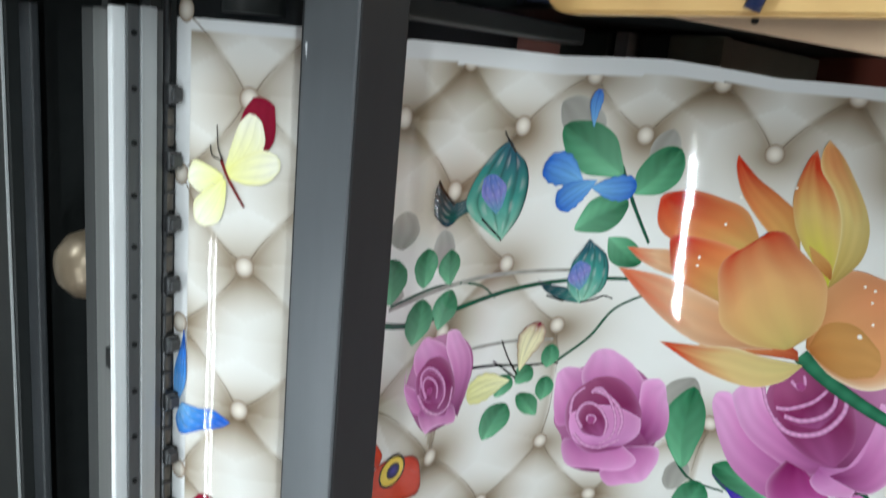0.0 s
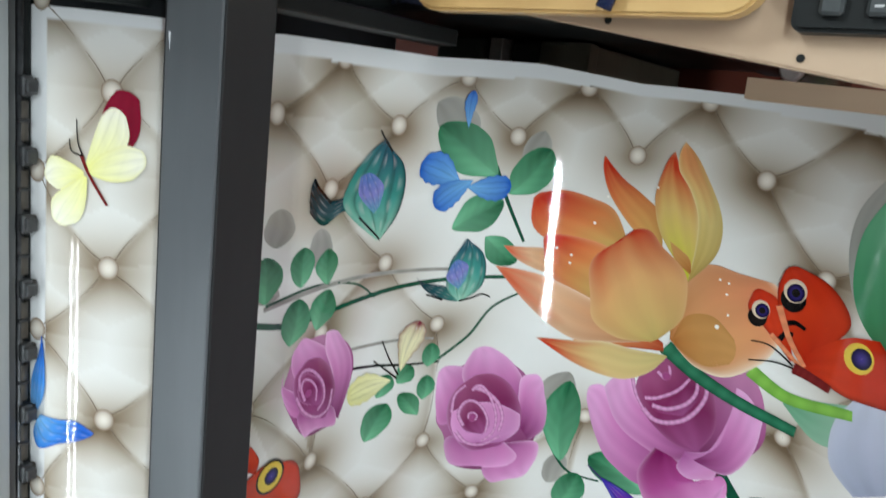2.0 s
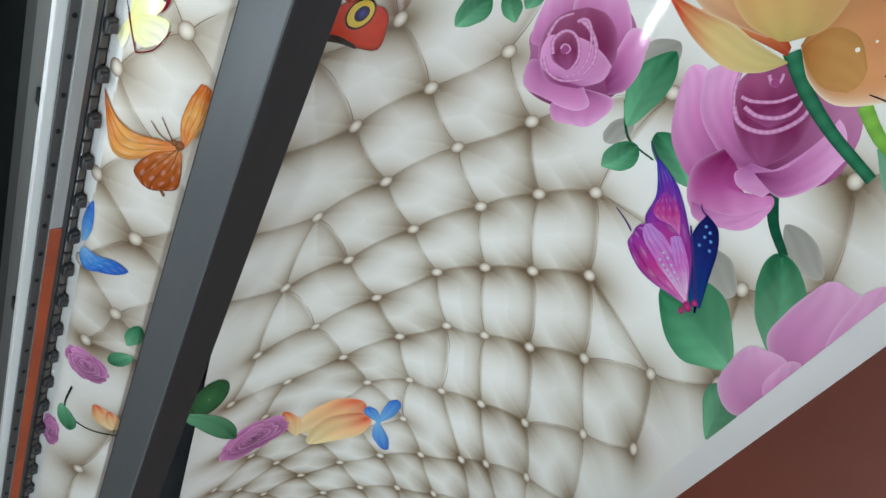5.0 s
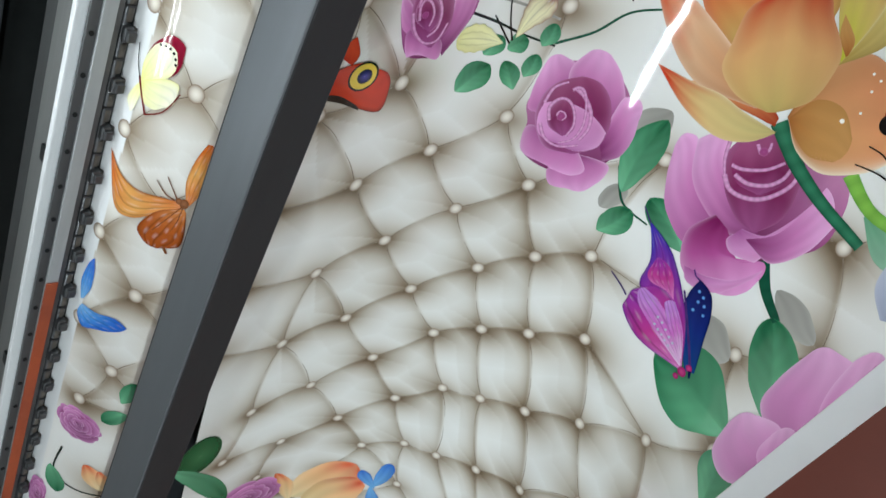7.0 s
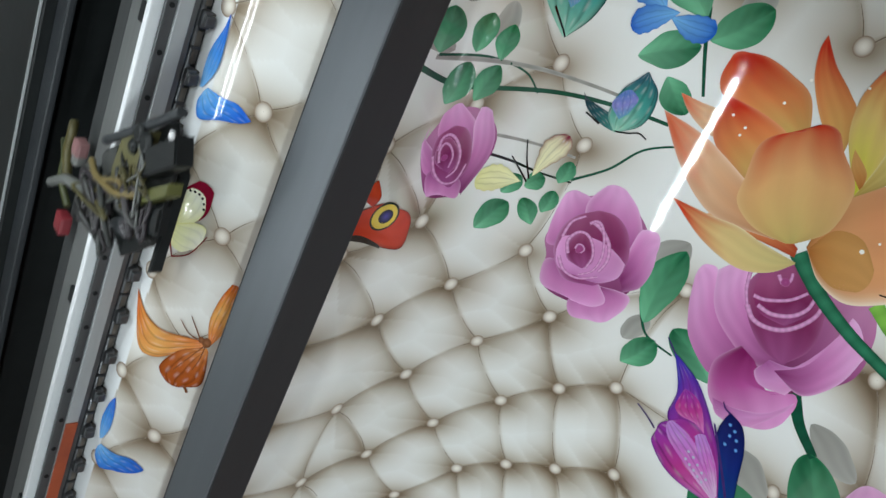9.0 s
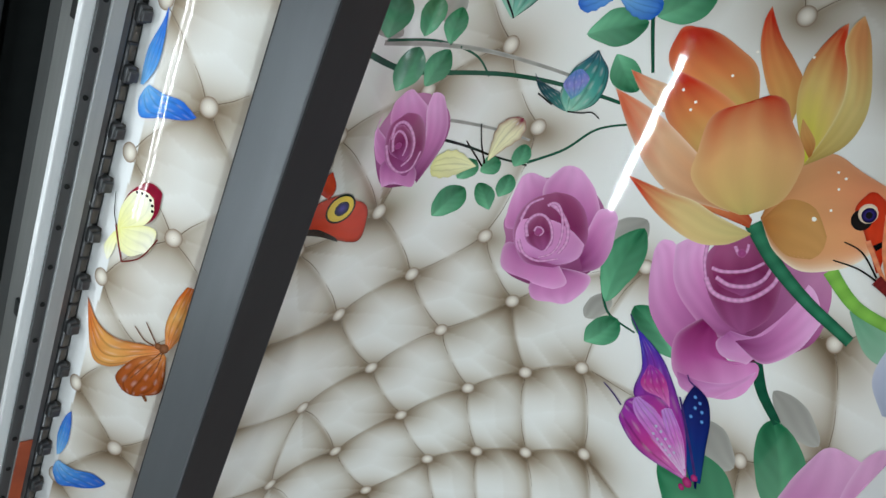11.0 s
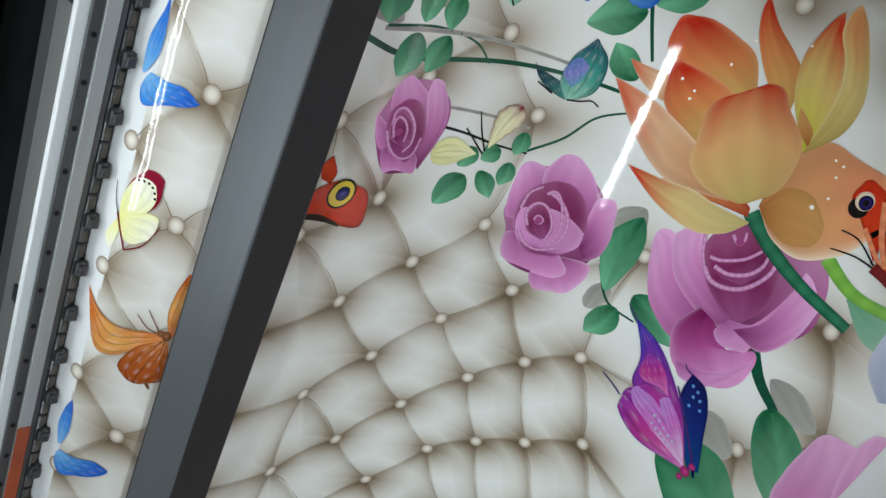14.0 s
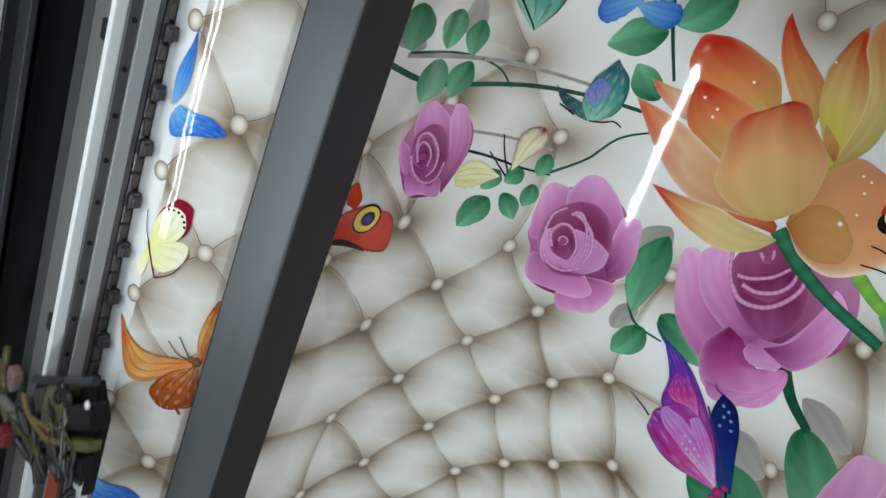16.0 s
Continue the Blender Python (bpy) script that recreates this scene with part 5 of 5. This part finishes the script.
stem(m, ((0.697, -0.653), (0.644, -0.600), (0.607, -0.561)), 0.0050, VIOLETD)
disc(m, (0.691, -0.671), 0.0088, 0.0084, MAGD)
disc(m, (0.696, -0.655), 0.0063, 0.0060, MAGD)
disc(m, (0.688, -0.686), 0.0057, 0.0054, MAGD)
stem(m, ((0.700, -0.657), (0.707, -0.667)), 0.0060, NAVYB)
stem(m, ((0.538, -0.644), (0.519, -0.634), (0.495, -0.624)), 0.0031, VIOLETD)
stem(m, ((0.500, -0.505), (0.487, -0.494), (0.477, -0.486)), 0.0028, VIOLETD)
stem(m, ((0.617, -0.528), (0.606, -0.527), (0.598, -0.520)), 0.0028, VIOLETD)
m = motif("printed_butterfly", HANG, "teal printed butterfly")
blade(m, ((0.119, -0.107), (0.076, -0.066), (0.039, -0.077), (0.017, -0.057)), ((0.121, -0.099), (0.095, -0.048), (0.050, -0.048), (0.026, -0.017)), BF_TEALD, veins=0.5, rim=(0.6, 0.3))
blade(m, ((0.121, -0.111), (0.072, -0.064), (0.076, -0.033), (0.105, 0.001), (0.130, 0.018)), ((0.126, -0.112), (0.151, -0.083), (0.162, -0.046), (0.158, -0.015), (0.139, 0.006)), BF_TEAL, veins=0.55, rim=(0.1, 1.0))
blade(m, ((0.116, -0.075), (0.093, -0.048), (0.095, -0.026)), ((0.125, -0.066), (0.130, -0.041), (0.115, -0.024)), BF_LILAC, veins=0.3)
stem(m, ((0.141, 0.002), (0.130, 0.018), (0.123, 0.030)), 0.0030, BLACKI)
stem(m, ((0.050, -0.051), (0.031, -0.029), (0.024, -0.017)), 0.0040, BLACKI)
stem(m, ((0.094, -0.077), (0.119, -0.103), (0.126, -0.112)), 0.0030, BLACKI)
m = motif("printed_butterfly", HANG, "small teal printed butterfly")
blade(m, ((0.250, -0.218), (0.228, -0.212), (0.201, -0.196), (0.186, -0.174)), ((0.252, -0.214), (0.239, -0.197), (0.219, -0.190), (0.194, -0.183)), BF_TEALD, veins=0.5, rim=(0.6, 0.2))
blade(m, ((0.253, -0.219), (0.233, -0.195), (0.236, -0.159), (0.249, -0.139), (0.258, -0.125)), ((0.256, -0.218), (0.283, -0.200), (0.290, -0.174), (0.284, -0.147), (0.265, -0.130)), BF_TEAL, veins=0.5, rim=(0.1, 0.9))
blade(m, ((0.251, -0.199), (0.232, -0.182), (0.237, -0.164)), ((0.260, -0.187), (0.264, -0.165), (0.250, -0.155)), BF_LILAC, veins=0.3)
stem(m, ((0.253, -0.217), (0.272, -0.214), (0.287, -0.209), (0.300, -0.214)), 0.0026, BLACKI)
stem(m, ((0.228, -0.213), (0.202, -0.202)), 0.0030, BLACKI)
m = motif("printed_butterfly", HANG, "blue printed butterfly behind leaves")
petal(m, (0.242, -0.044), (0.184, -0.016), 0.046, BLUE)
petal(m, (0.251, -0.051), (0.315, -0.051), 0.037, BLUE)
petal(m, (0.260, -0.042), (0.206, -0.076), 0.037, BLUE)
petal(m, (0.248, 0.028), (0.252, 0.076), 0.016, BLUE)
m = motif("printed_butterfly", HANG, "pale yellow printed butterfly")
petal(m, (0.168, -0.314), (0.196, -0.241), 0.040, CREAMT)
petal(m, (0.154, -0.325), (0.081, -0.330), 0.046, CREAMY)
stem(m, ((0.163, -0.324), (0.141, -0.303), (0.124, -0.287)), 0.0029, BLACKI)
stem(m, ((0.165, -0.319), (0.149, -0.289), (0.137, -0.259)), 0.0028, BLACKI)
m = motif("printed_flower", HANG, "pink printed blossom at the leading edge")
blade(m, ((0.926, -0.578), (0.823, -0.581), (0.805, -0.528), (0.808, -0.459)), ((0.944, -0.550), (0.906, -0.447), (0.873, -0.412), (0.832, -0.426)), BLOOM, across=0.08, rim=(0.5, 0.4))
blade(m, ((0.938, -0.547), (0.877, -0.485), (0.859, -0.417), (0.864, -0.385)), ((0.961, -0.523), (0.950, -0.434), (0.918, -0.389), (0.885, -0.371)), BLOOM, across=-0.08, rim=(0.5, 0.4))
blade(m, ((0.931, -0.610), (0.872, -0.696), (0.819, -0.700), (0.803, -0.646)), ((0.919, -0.588), (0.892, -0.563), (0.857, -0.563), (0.821, -0.594)), BLOOM, across=0.1, rim=(0.5, 0.5))
blade(m, ((0.928, -0.623), (0.872, -0.620), (0.863, -0.581)), ((0.943, -0.564), (0.912, -0.534), (0.881, -0.540)), BLOOM, across=-0.1, rim=(0.4, 0.5))
m = motif("printed_flower_spray", HANG, "orange and pink printed flowers")
petal(m, (0.149, -1.654), (0.270, -1.475), 0.148, LOTUS)
petal(m, (0.144, -1.668), (0.079, -1.509), 0.040, LOTUS)
petal(m, (0.185, -1.720), (0.300, -1.539), 0.116, LOTUSP)
rose(m, (0.014, -1.594), 0.102, 0.089, MAUVE, (0.000, 0.000))
disc(m, (-0.142, -1.267), 0.0447, 0.0687, LEAFD)
petal(m, (-0.040, -1.540), (-0.201, -1.277), 0.050, LEAF)
petal(m, (0.334, -1.553), (0.346, -1.431), 0.038, BLUE)
petal(m, (0.339, -1.558), (0.287, -1.495), 0.035, BLUE)
petal(m, (0.327, -1.552), (0.385, -1.673), 0.042, BLUE)
m = motif("printed_butterfly", APRON, "yellow printed butterfly with maroon wing tips")
blade(m, ((0.148, 0.001), (0.157, 0.033), (0.167, 0.067), (0.178, 0.084)), ((0.152, 0.001), (0.179, 0.008), (0.202, 0.039), (0.202, 0.076)), BF_MAROON)
blade(m, ((0.146, 0.001), (0.154, 0.030), (0.163, 0.055), (0.173, 0.066)), ((0.150, -0.000), (0.174, 0.007), (0.192, 0.033), (0.189, 0.057)), BF_YEL, rim=(0.2, 0.2), veins=0.1)
blade(m, ((0.148, -0.002), (0.164, 0.016), (0.188, 0.028), (0.206, 0.024)), ((0.152, -0.007), (0.173, -0.012), (0.196, -0.008), (0.209, 0.006)), BF_YEL, rim=(0.3, 0.5), veins=0.1)
blade(m, ((0.145, -0.004), (0.128, 0.004), (0.106, 0.008), (0.097, -0.009)), ((0.145, -0.009), (0.133, -0.016), (0.117, -0.027), (0.104, -0.022)), BF_YEL, rim=(0.5, 0.3), veins=0.1)
blade(m, ((0.145, -0.008), (0.121, -0.025), (0.107, -0.039), (0.107, -0.057)), ((0.149, -0.010), (0.148, -0.035), (0.141, -0.057), (0.124, -0.066)), BF_YEL, rim=(0.5, 0.3), veins=0.1)
stem(m, ((0.142, 0.013), (0.151, -0.007), (0.171, -0.038)), 0.0042, MAROON)
stem(m, ((0.144, 0.012), (0.138, 0.026), (0.136, 0.050)), 0.0018, BLACKI)
stem(m, ((0.144, 0.012), (0.131, 0.016), (0.128, 0.028)), 0.0018, BLACKI)
m = motif("printed_butterfly", APRON, "yellow printed butterfly with maroon wing tips")
blade(m, ((0.099, -0.484), (0.096, -0.455), (0.104, -0.428), (0.122, -0.406)), ((0.102, -0.483), (0.132, -0.463), (0.146, -0.441), (0.146, -0.411)), BF_MAROON, rim=(0, 0))
blade(m, ((0.097, -0.485), (0.095, -0.457), (0.104, -0.432), (0.114, -0.421)), ((0.101, -0.485), (0.130, -0.465), (0.141, -0.443), (0.137, -0.423)), BF_YEL, rim=(0.2, 0.2), veins=0.12)
blade(m, ((0.099, -0.485), (0.091, -0.497), (0.083, -0.519), (0.091, -0.534)), ((0.100, -0.488), (0.101, -0.504), (0.098, -0.523), (0.094, -0.534)), BF_YEL, rim=(0.3, 0.3))
blade(m, ((0.099, -0.485), (0.103, -0.507), (0.123, -0.513), (0.139, -0.501)), ((0.102, -0.482), (0.132, -0.463), (0.150, -0.462), (0.151, -0.478)), BF_YEL, rim=(0.2, 0.6), veins=0.12)
disc(m, (0.113, -0.425), 0.0021, 0.0018, BLACKI)
disc(m, (0.120, -0.423), 0.0020, 0.0018, BLACKI)
disc(m, (0.127, -0.423), 0.0020, 0.0018, BLACKI)
disc(m, (0.133, -0.426), 0.0020, 0.0018, BLACKI)
disc(m, (0.137, -0.432), 0.0019, 0.0019, BLACKI)
disc(m, (0.139, -0.439), 0.0019, 0.0019, BLACKI)
stem(m, ((0.094, -0.481), (0.102, -0.499), (0.115, -0.526)), 0.0036, MAROON)
stem(m, ((0.115, -0.526), (0.139, -0.507), (0.155, -0.472)), 0.0022, MAROON)
stem(m, ((0.095, -0.482), (0.087, -0.466), (0.082, -0.440)), 0.0016, BLACKI)
m = motif("printed_butterfly", APRON, "bright blue printed butterfly")
blade(m, ((0.080, -0.296), (0.079, -0.254), (0.091, -0.215), (0.094, -0.197)), ((0.085, -0.295), (0.098, -0.266), (0.099, -0.232), (0.095, -0.196)), BF_BLUE, rim=(0.5, 0.5), veins=0.3)
blade(m, ((0.088, -0.298), (0.083, -0.316), (0.092, -0.333), (0.121, -0.320)), ((0.093, -0.291), (0.117, -0.292), (0.140, -0.290), (0.162, -0.301)), BF_BLUE, rim=(0.6, 0.5), veins=0.35)
m = motif("printed_butterfly", APRON, "orange printed butterfly")
blade(m, ((0.202, -0.628), (0.169, -0.658), (0.132, -0.687), (0.103, -0.681), (0.077, -0.605)), ((0.200, -0.621), (0.171, -0.628), (0.133, -0.637), (0.102, -0.629), (0.078, -0.605)), BF_ORANGE, rim=(0.6, 0.6), veins=0.45)
blade(m, ((0.202, -0.631), (0.168, -0.653), (0.147, -0.693), (0.160, -0.711)), ((0.206, -0.636), (0.212, -0.672), (0.210, -0.696), (0.191, -0.708)), BF_BROWN, rim=(0.5, 0.9), veins=0.5)
blade(m, ((0.203, -0.625), (0.194, -0.589), (0.197, -0.552), (0.206, -0.521)), ((0.207, -0.623), (0.217, -0.598), (0.225, -0.563), (0.221, -0.524)), BF_ORANGE, rim=(0.6, 0.3), veins=0.4)
disc(m, (0.200, -0.623), 0.0065, 0.0078, BROWN)
disc(m, (0.192, -0.622), 0.0043, 0.0051, BROWN)
stem(m, ((0.190, -0.707), (0.195, -0.713), (0.196, -0.716)), 0.0050, BROWN)
stem(m, ((0.190, -0.621), (0.181, -0.609), (0.169, -0.593)), 0.0020, BROWN)
stem(m, ((0.186, -0.623), (0.172, -0.620), (0.156, -0.606)), 0.0020, BROWN)
stem(m, ((0.200, -0.626), (0.198, -0.654), (0.193, -0.675)), 0.0016, BROWN)
stem(m, ((0.200, -0.626), (0.182, -0.661), (0.168, -0.688)), 0.0016, BROWN)
m = motif("printed_butterfly", APRON, "bright blue printed butterfly")
blade(m, ((0.087, -0.881), (0.080, -0.847), (0.086, -0.810), (0.094, -0.793)), ((0.093, -0.876), (0.101, -0.848), (0.100, -0.816), (0.095, -0.793)), BF_BLUE, rim=(0.5, 0.5), veins=0.3)
blade(m, ((0.088, -0.896), (0.087, -0.915), (0.102, -0.930), (0.124, -0.919)), ((0.093, -0.888), (0.122, -0.886), (0.151, -0.876), (0.174, -0.883)), BF_BLUE, rim=(0.6, 0.5), veins=0.35)
m = motif("printed_flower_spray", APRON, "pink rose, orange buds and leaves in print")
rose(m, (0.139, -1.142), 0.048, 0.037, MAUVE, (0.000, 0.000))
petal(m, (0.212, -0.991), (0.200, -1.047), 0.031, LEAF)
petal(m, (0.177, -1.106), (0.214, -1.069), 0.033, LEAF)
petal(m, (0.213, -1.288), (0.171, -1.232), 0.042, LOTUS)
petal(m, (0.222, -1.284), (0.198, -1.236), 0.027, LOTUS)
stem(m, ((0.122, -1.220), (0.117, -1.291), (0.163, -1.311), (0.225, -1.300)), 0.0044, STEMD)
petal(m, (0.134, -1.345), (0.108, -1.283), 0.044, LEAF)
rose(m, (0.095, -1.385), 0.025, 0.044, MAUVE, (0.000, 0.000))


# ---- the desk end ----
stool = empty("side_board", (0, 0, 0), "worn yellow varnished wooden board with rounded corners", "board")
part("top", prism(rounded(0.258, 0.188, 0.568, 0.62, 0.03), 0.803, 0.82, 0.0025), BOARD, stool)
part("edge_band", prism(rounded(0.2605, 0.1905, 0.5655, 0.6175, 0.03), 0.795, 0.803), BOARDEDGE, stool, "dark chipped edge")
for x, y in ((0.345, 0.27), (0.52, 0.27), (0.345, 0.58), (0.52, 0.58)):
    part("foot", box((x - 0.015, y - 0.015, 0.786), (x + 0.015, y + 0.015, 0.795), 0.001), BLACK, stool)

desk = empty("computer_desk", (0, 0, 0), "pale wooden computer desk with a lower shelf", "desk")
part("top", prism([(0.31, 0.199), (0.84, 0.121), (0.84, 0.95), (0.31, 0.95)], 0.768, 0.786, 0.0015), PALEWOOD, desk)
part("apron_rail", prism([(0.62, 0.20), (0.82, 0.17), (0.82, 0.19), (0.62, 0.22)], 0.70, 0.768), PALEWOOD, desk)
part("lower_rail", prism([(0.47, 0.150), (0.84, 0.138), (0.84, 0.162), (0.47, 0.174)], 0.43, 0.46), PALEWOOD, desk)
for x in (0.62, 0.80):
    part("leg", box((x - 0.02, 0.60, 0), (x + 0.02, 0.64, 0.768), 0.003), PALEWOOD, desk)
for x, y in ((0.66, 0.20), (0.80, 0.18)):
    part("leg", box((x - 0.012, y + 0.006, 0), (x + 0.012, y + 0.028, 0.70), 0.003), PALEWOOD, desk)
for x, y in ((0.44, 0.188), (0.59, 0.166)):
    part("screw", rod((x, y, 0.7855), (x, y, 0.7875), 0.003, 8), BLACK, desk)

keyboard = empty("keyboard", (0.650, 0.40, 0.786), "black computer keyboard with worn keys", "keyboard")
part("base", prism(rounded(-0.068, -0.218, 0.083, 0.218, 0.008), 0.0, 0.018, 0.003), BLACK, keyboard)
key_bm = bmesh.new()
box((-0.0076, -0.0076, 0), (0.0076, 0.0076, 0.008), 0.0022, 1, key_bm)
key_mesh = bpy.data.meshes.new("key")
key_bm.to_mesh(key_mesh)
key_bm.free()
key_mesh.materials.append(KEYCAP)
leg_bm = bmesh.new()
for i in range(6):
    for j in range(21):
        if j in (4, 8) or (i == 0 and j % 5 == 4):
            continue
        x, y = 0.068 - 0.0205 * i - (0.008 if i == 5 else 0), -0.200 + 0.0195 * j
        ob = new("key", key_mesh)
        ob.parent, ob.location = keyboard, (x, y, 0.018)
        if (i + j) % 2 == 0 and j < 8:
            box((x - 0.003, y - 0.0025, 0.0261), (x + 0.0025, y - 0.001, 0.0265), bm=leg_bm)
part("key_legends", leg_bm, LEGEND, keyboard, "small worn white key legends")

sheet = part("paper_sheet", prism([(0.418, 0.236), (0.505, 0.262), (0.520, 0.40), (0.405, 0.42)], 0.8205, 0.8212), PAPER)
tagged(sheet, "white sheet of paper lying on the board", "paper")
pen = empty("pen", (0.4535, 0.192, 0.8275), "dark blue ballpoint pen lying on the board", "pen")
way = Vector((0.047, 0.125, 0)).normalized()
part("barrel", rod((0, 0, 0), way * 0.135, 0.0055, 14), PEN, pen)
part("cap", rod(-way * 0.001, way * 0.05, 0.0064, 14), PEN, pen)
clip_side = Vector((-way.y, way.x, 0)) * 0.0072
part("clip", rod(way * 0.004 + clip_side, way * 0.045 + clip_side, 0.0018, 8), PEN, pen)
part("label_bar", box((0.018, 0.055, 0.0045), (0.024, 0.075, 0.0064)), PAPER, pen, "pale printed mark")

vial = empty("plastic_vial", (0.40, 0.285, 0.828), "cloudy plastic tube with a dark cap", "vial")
part("tube", rod((0.012, 0.014, 0), (0.05, 0.06, 0.0), 0.0125, 14), CLEARPLASTIC, vial)
part("cap", rod((-0.006, -0.008, -0.001), (0.012, 0.014, -0.001), 0.009, 12), PEN, vial)

jar = empty("white_container", (0.33, 0.335, 0.82), "rounded white plastic container on the board", "container")
part("body", lathe(((0.05, 0.0), (0.068, 0.006), (0.076, 0.03), (0.074, 0.075), (0.058, 0.105), (0.034, 0.118), (0.024, 0.121)), (0, 0, 0), 28), WHITEPLASTIC, jar)
part("neck", lathe(((0.023, 0.121), (0.023, 0.142), (0.019, 0.146)), (0, 0, 0), 20), WHITEPLASTIC, jar)

jug = empty("pink_jug", (0.185, 0.285, 0.62), "mauve pink plastic jug with a handle", "jug")
part("body", lathe(((0.045, 0.0), (0.055, 0.01), (0.058, 0.07), (0.048, 0.11), (0.03, 0.13), (0.032, 0.14)), (0, 0, 0), 24), PINKPLASTIC, jug)
part("handle", tube(((-0.03, -0.02, 0.125), (-0.055, -0.05, 0.12), (-0.06, -0.055, 0.07), (-0.045, -0.035, 0.03)), 0.008, 8), PINKPLASTIC, jug)
part("green_label", box((0.035, -0.05, 0.05), (0.06, -0.02, 0.11), 0.004), GREENPLASTIC, jug)

# Made-up block: covers the floor where the background beside the printer is black.
cabinet = empty("black_block", (0, 0, 0), "low black block filling the dark background beside the printer", "cabinet")
part("body", box((-0.04, 0.215, 0.0), (0.36, 0.75, 0.62), 0.006), BLACK, cabinet)
part("door", box((0.3605, 0.225, 0.02), (0.367, 0.74, 0.60), 0.002), DARKBOX, cabinet)
cloth = empty("navy_cloth", (0.13, 0.25, 0.62), "crumpled navy cloth on the black block", "cloth")
cb = bmesh.new()
bmesh.ops.create_grid(cb, x_segments=16, y_segments=16, size=0.06, matrix=pose(0.005, 0.03, 0.012))
for p in cb.verts:
    p.co.z += 0.014 * noise.noise(p.co * 40) + 0.006
bmesh.ops.solidify(cb, geom=cb.faces[:], thickness=0.004)
part("folds", cb, BLUECLOTH, cloth)

bin_box = empty("dark_crate", (0, 0, 0), "dark plastic crate on the floor under the desk", "crate")
part("wall", box((0.375, 0.21, 0.0), (0.385, 0.55, 0.36), 0.003), BLACK, bin_box)
part("wall", box((0.425, 0.21, 0.0), (0.435, 0.55, 0.36), 0.003), BLACK, bin_box)
part("wall", box((0.385, 0.21, 0.0), (0.425, 0.22, 0.36), 0.003), DARKBOX, bin_box)
part("bottom", box((0.385, 0.22, 0.0), (0.425, 0.55, 0.012), 0.002), BLACK, bin_box)
bottle = empty("glass_bottle", (0.475, 0.20, 0.0), "dark green glass bottle standing on the floor", "bottle")
part("body", lathe(((0.03, 0.0), (0.036, 0.006), (0.036, 0.17), (0.030, 0.20), (0.014, 0.235), (0.013, 0.275)), (0, 0, 0), 22), BOTTLEGLASS, bottle)
part("cap", lathe(((0.0145, 0.262), (0.0145, 0.282), (0.012, 0.284)), (0, 0, 0), 16), WHITEPLASTIC, bottle)


def storage_box(name, lo, hi, mat, lid_mat, label, category):
    """A plain box with a slightly wider lid."""
    (x0, y0), (x1, y1) = lo, hi[:2]
    ob = empty(name, ((x0 + x1) / 2, (y0 + y1) / 2, 0), label, category)
    w, d, h = (x1 - x0) / 2, (y1 - y0) / 2, hi[2]
    part("body", box((-w + 0.002, -d + 0.002, 0), (w - 0.002, d - 0.002, h - 0.03), 0.004), mat, ob)
    part("lid", box((-w, -d, h - 0.0298), (w, d, h), 0.006), lid_mat, ob)
    return ob


storage_box("storage_box", (-0.022, 0.160), (0.064, 0.212, 0.40), GREENGREY, GREENGREY, "dark grey-green plastic storage box on the floor", "box")
storage_box("carton", (0.150, 0.166), (0.232, 0.212, 0.38), OLIVECARD, OLIVECARD, "dull olive cardboard carton on the floor", "box")
storage_box("tool_case", (0.096, 0.160), (0.146, 0.212, 0.37), BLACK, DARKBOX, "narrow dark tool case standing on the floor", "case")
tagged(part("pale_board", box((0.070, 0.172, 0.0), (0.092, 0.212, 0.39), 0.002), WALLBOARD), "narrow pale grey board standing on the floor", "board")


# ---- what moves ----
STEPS = ((0.0, -0.0193), (2.2, -0.0193), (2.6, -0.0137), (6.4, -0.0137), (6.9, -0.0062), (12.6, -0.0062), (12.9, 0.0), (16.0, 0.0))
RUN = ((0.0, -1.62), (1.2, -1.62), (2.4, -1.20), (3.5, -0.800), (4.2, -0.530), (5.2, -0.10), (6.2, 0.30), (6.8, 0.40), (7.5, 0.17),
       (8.5, -0.228), (9.0, -0.430), (9.2, -0.512), (10.2, -0.88), (11.5, -1.40), (12.4, -1.62), (13.4, -1.60), (14.6, -1.24), (15.5, -0.955), (16.0, -0.755))


def motions():
    hx = Vector((HX, 0, HZ))
    walk(hanging, [(t, Matrix.Translation(hx) @ Matrix.Rotation(-s / HR, 4, HD)) for t, s in STEPS])
    walk(apron_film, [(t, pose(AX_X, 0, AX_Z) @ Matrix.Rotation(s / AP_R, 4, "Y")) for t, s in STEPS])
    walk(carriage, [(t, pose(-0.100, y - 0.01, 1.042)) for t, y in RUN])


motions()
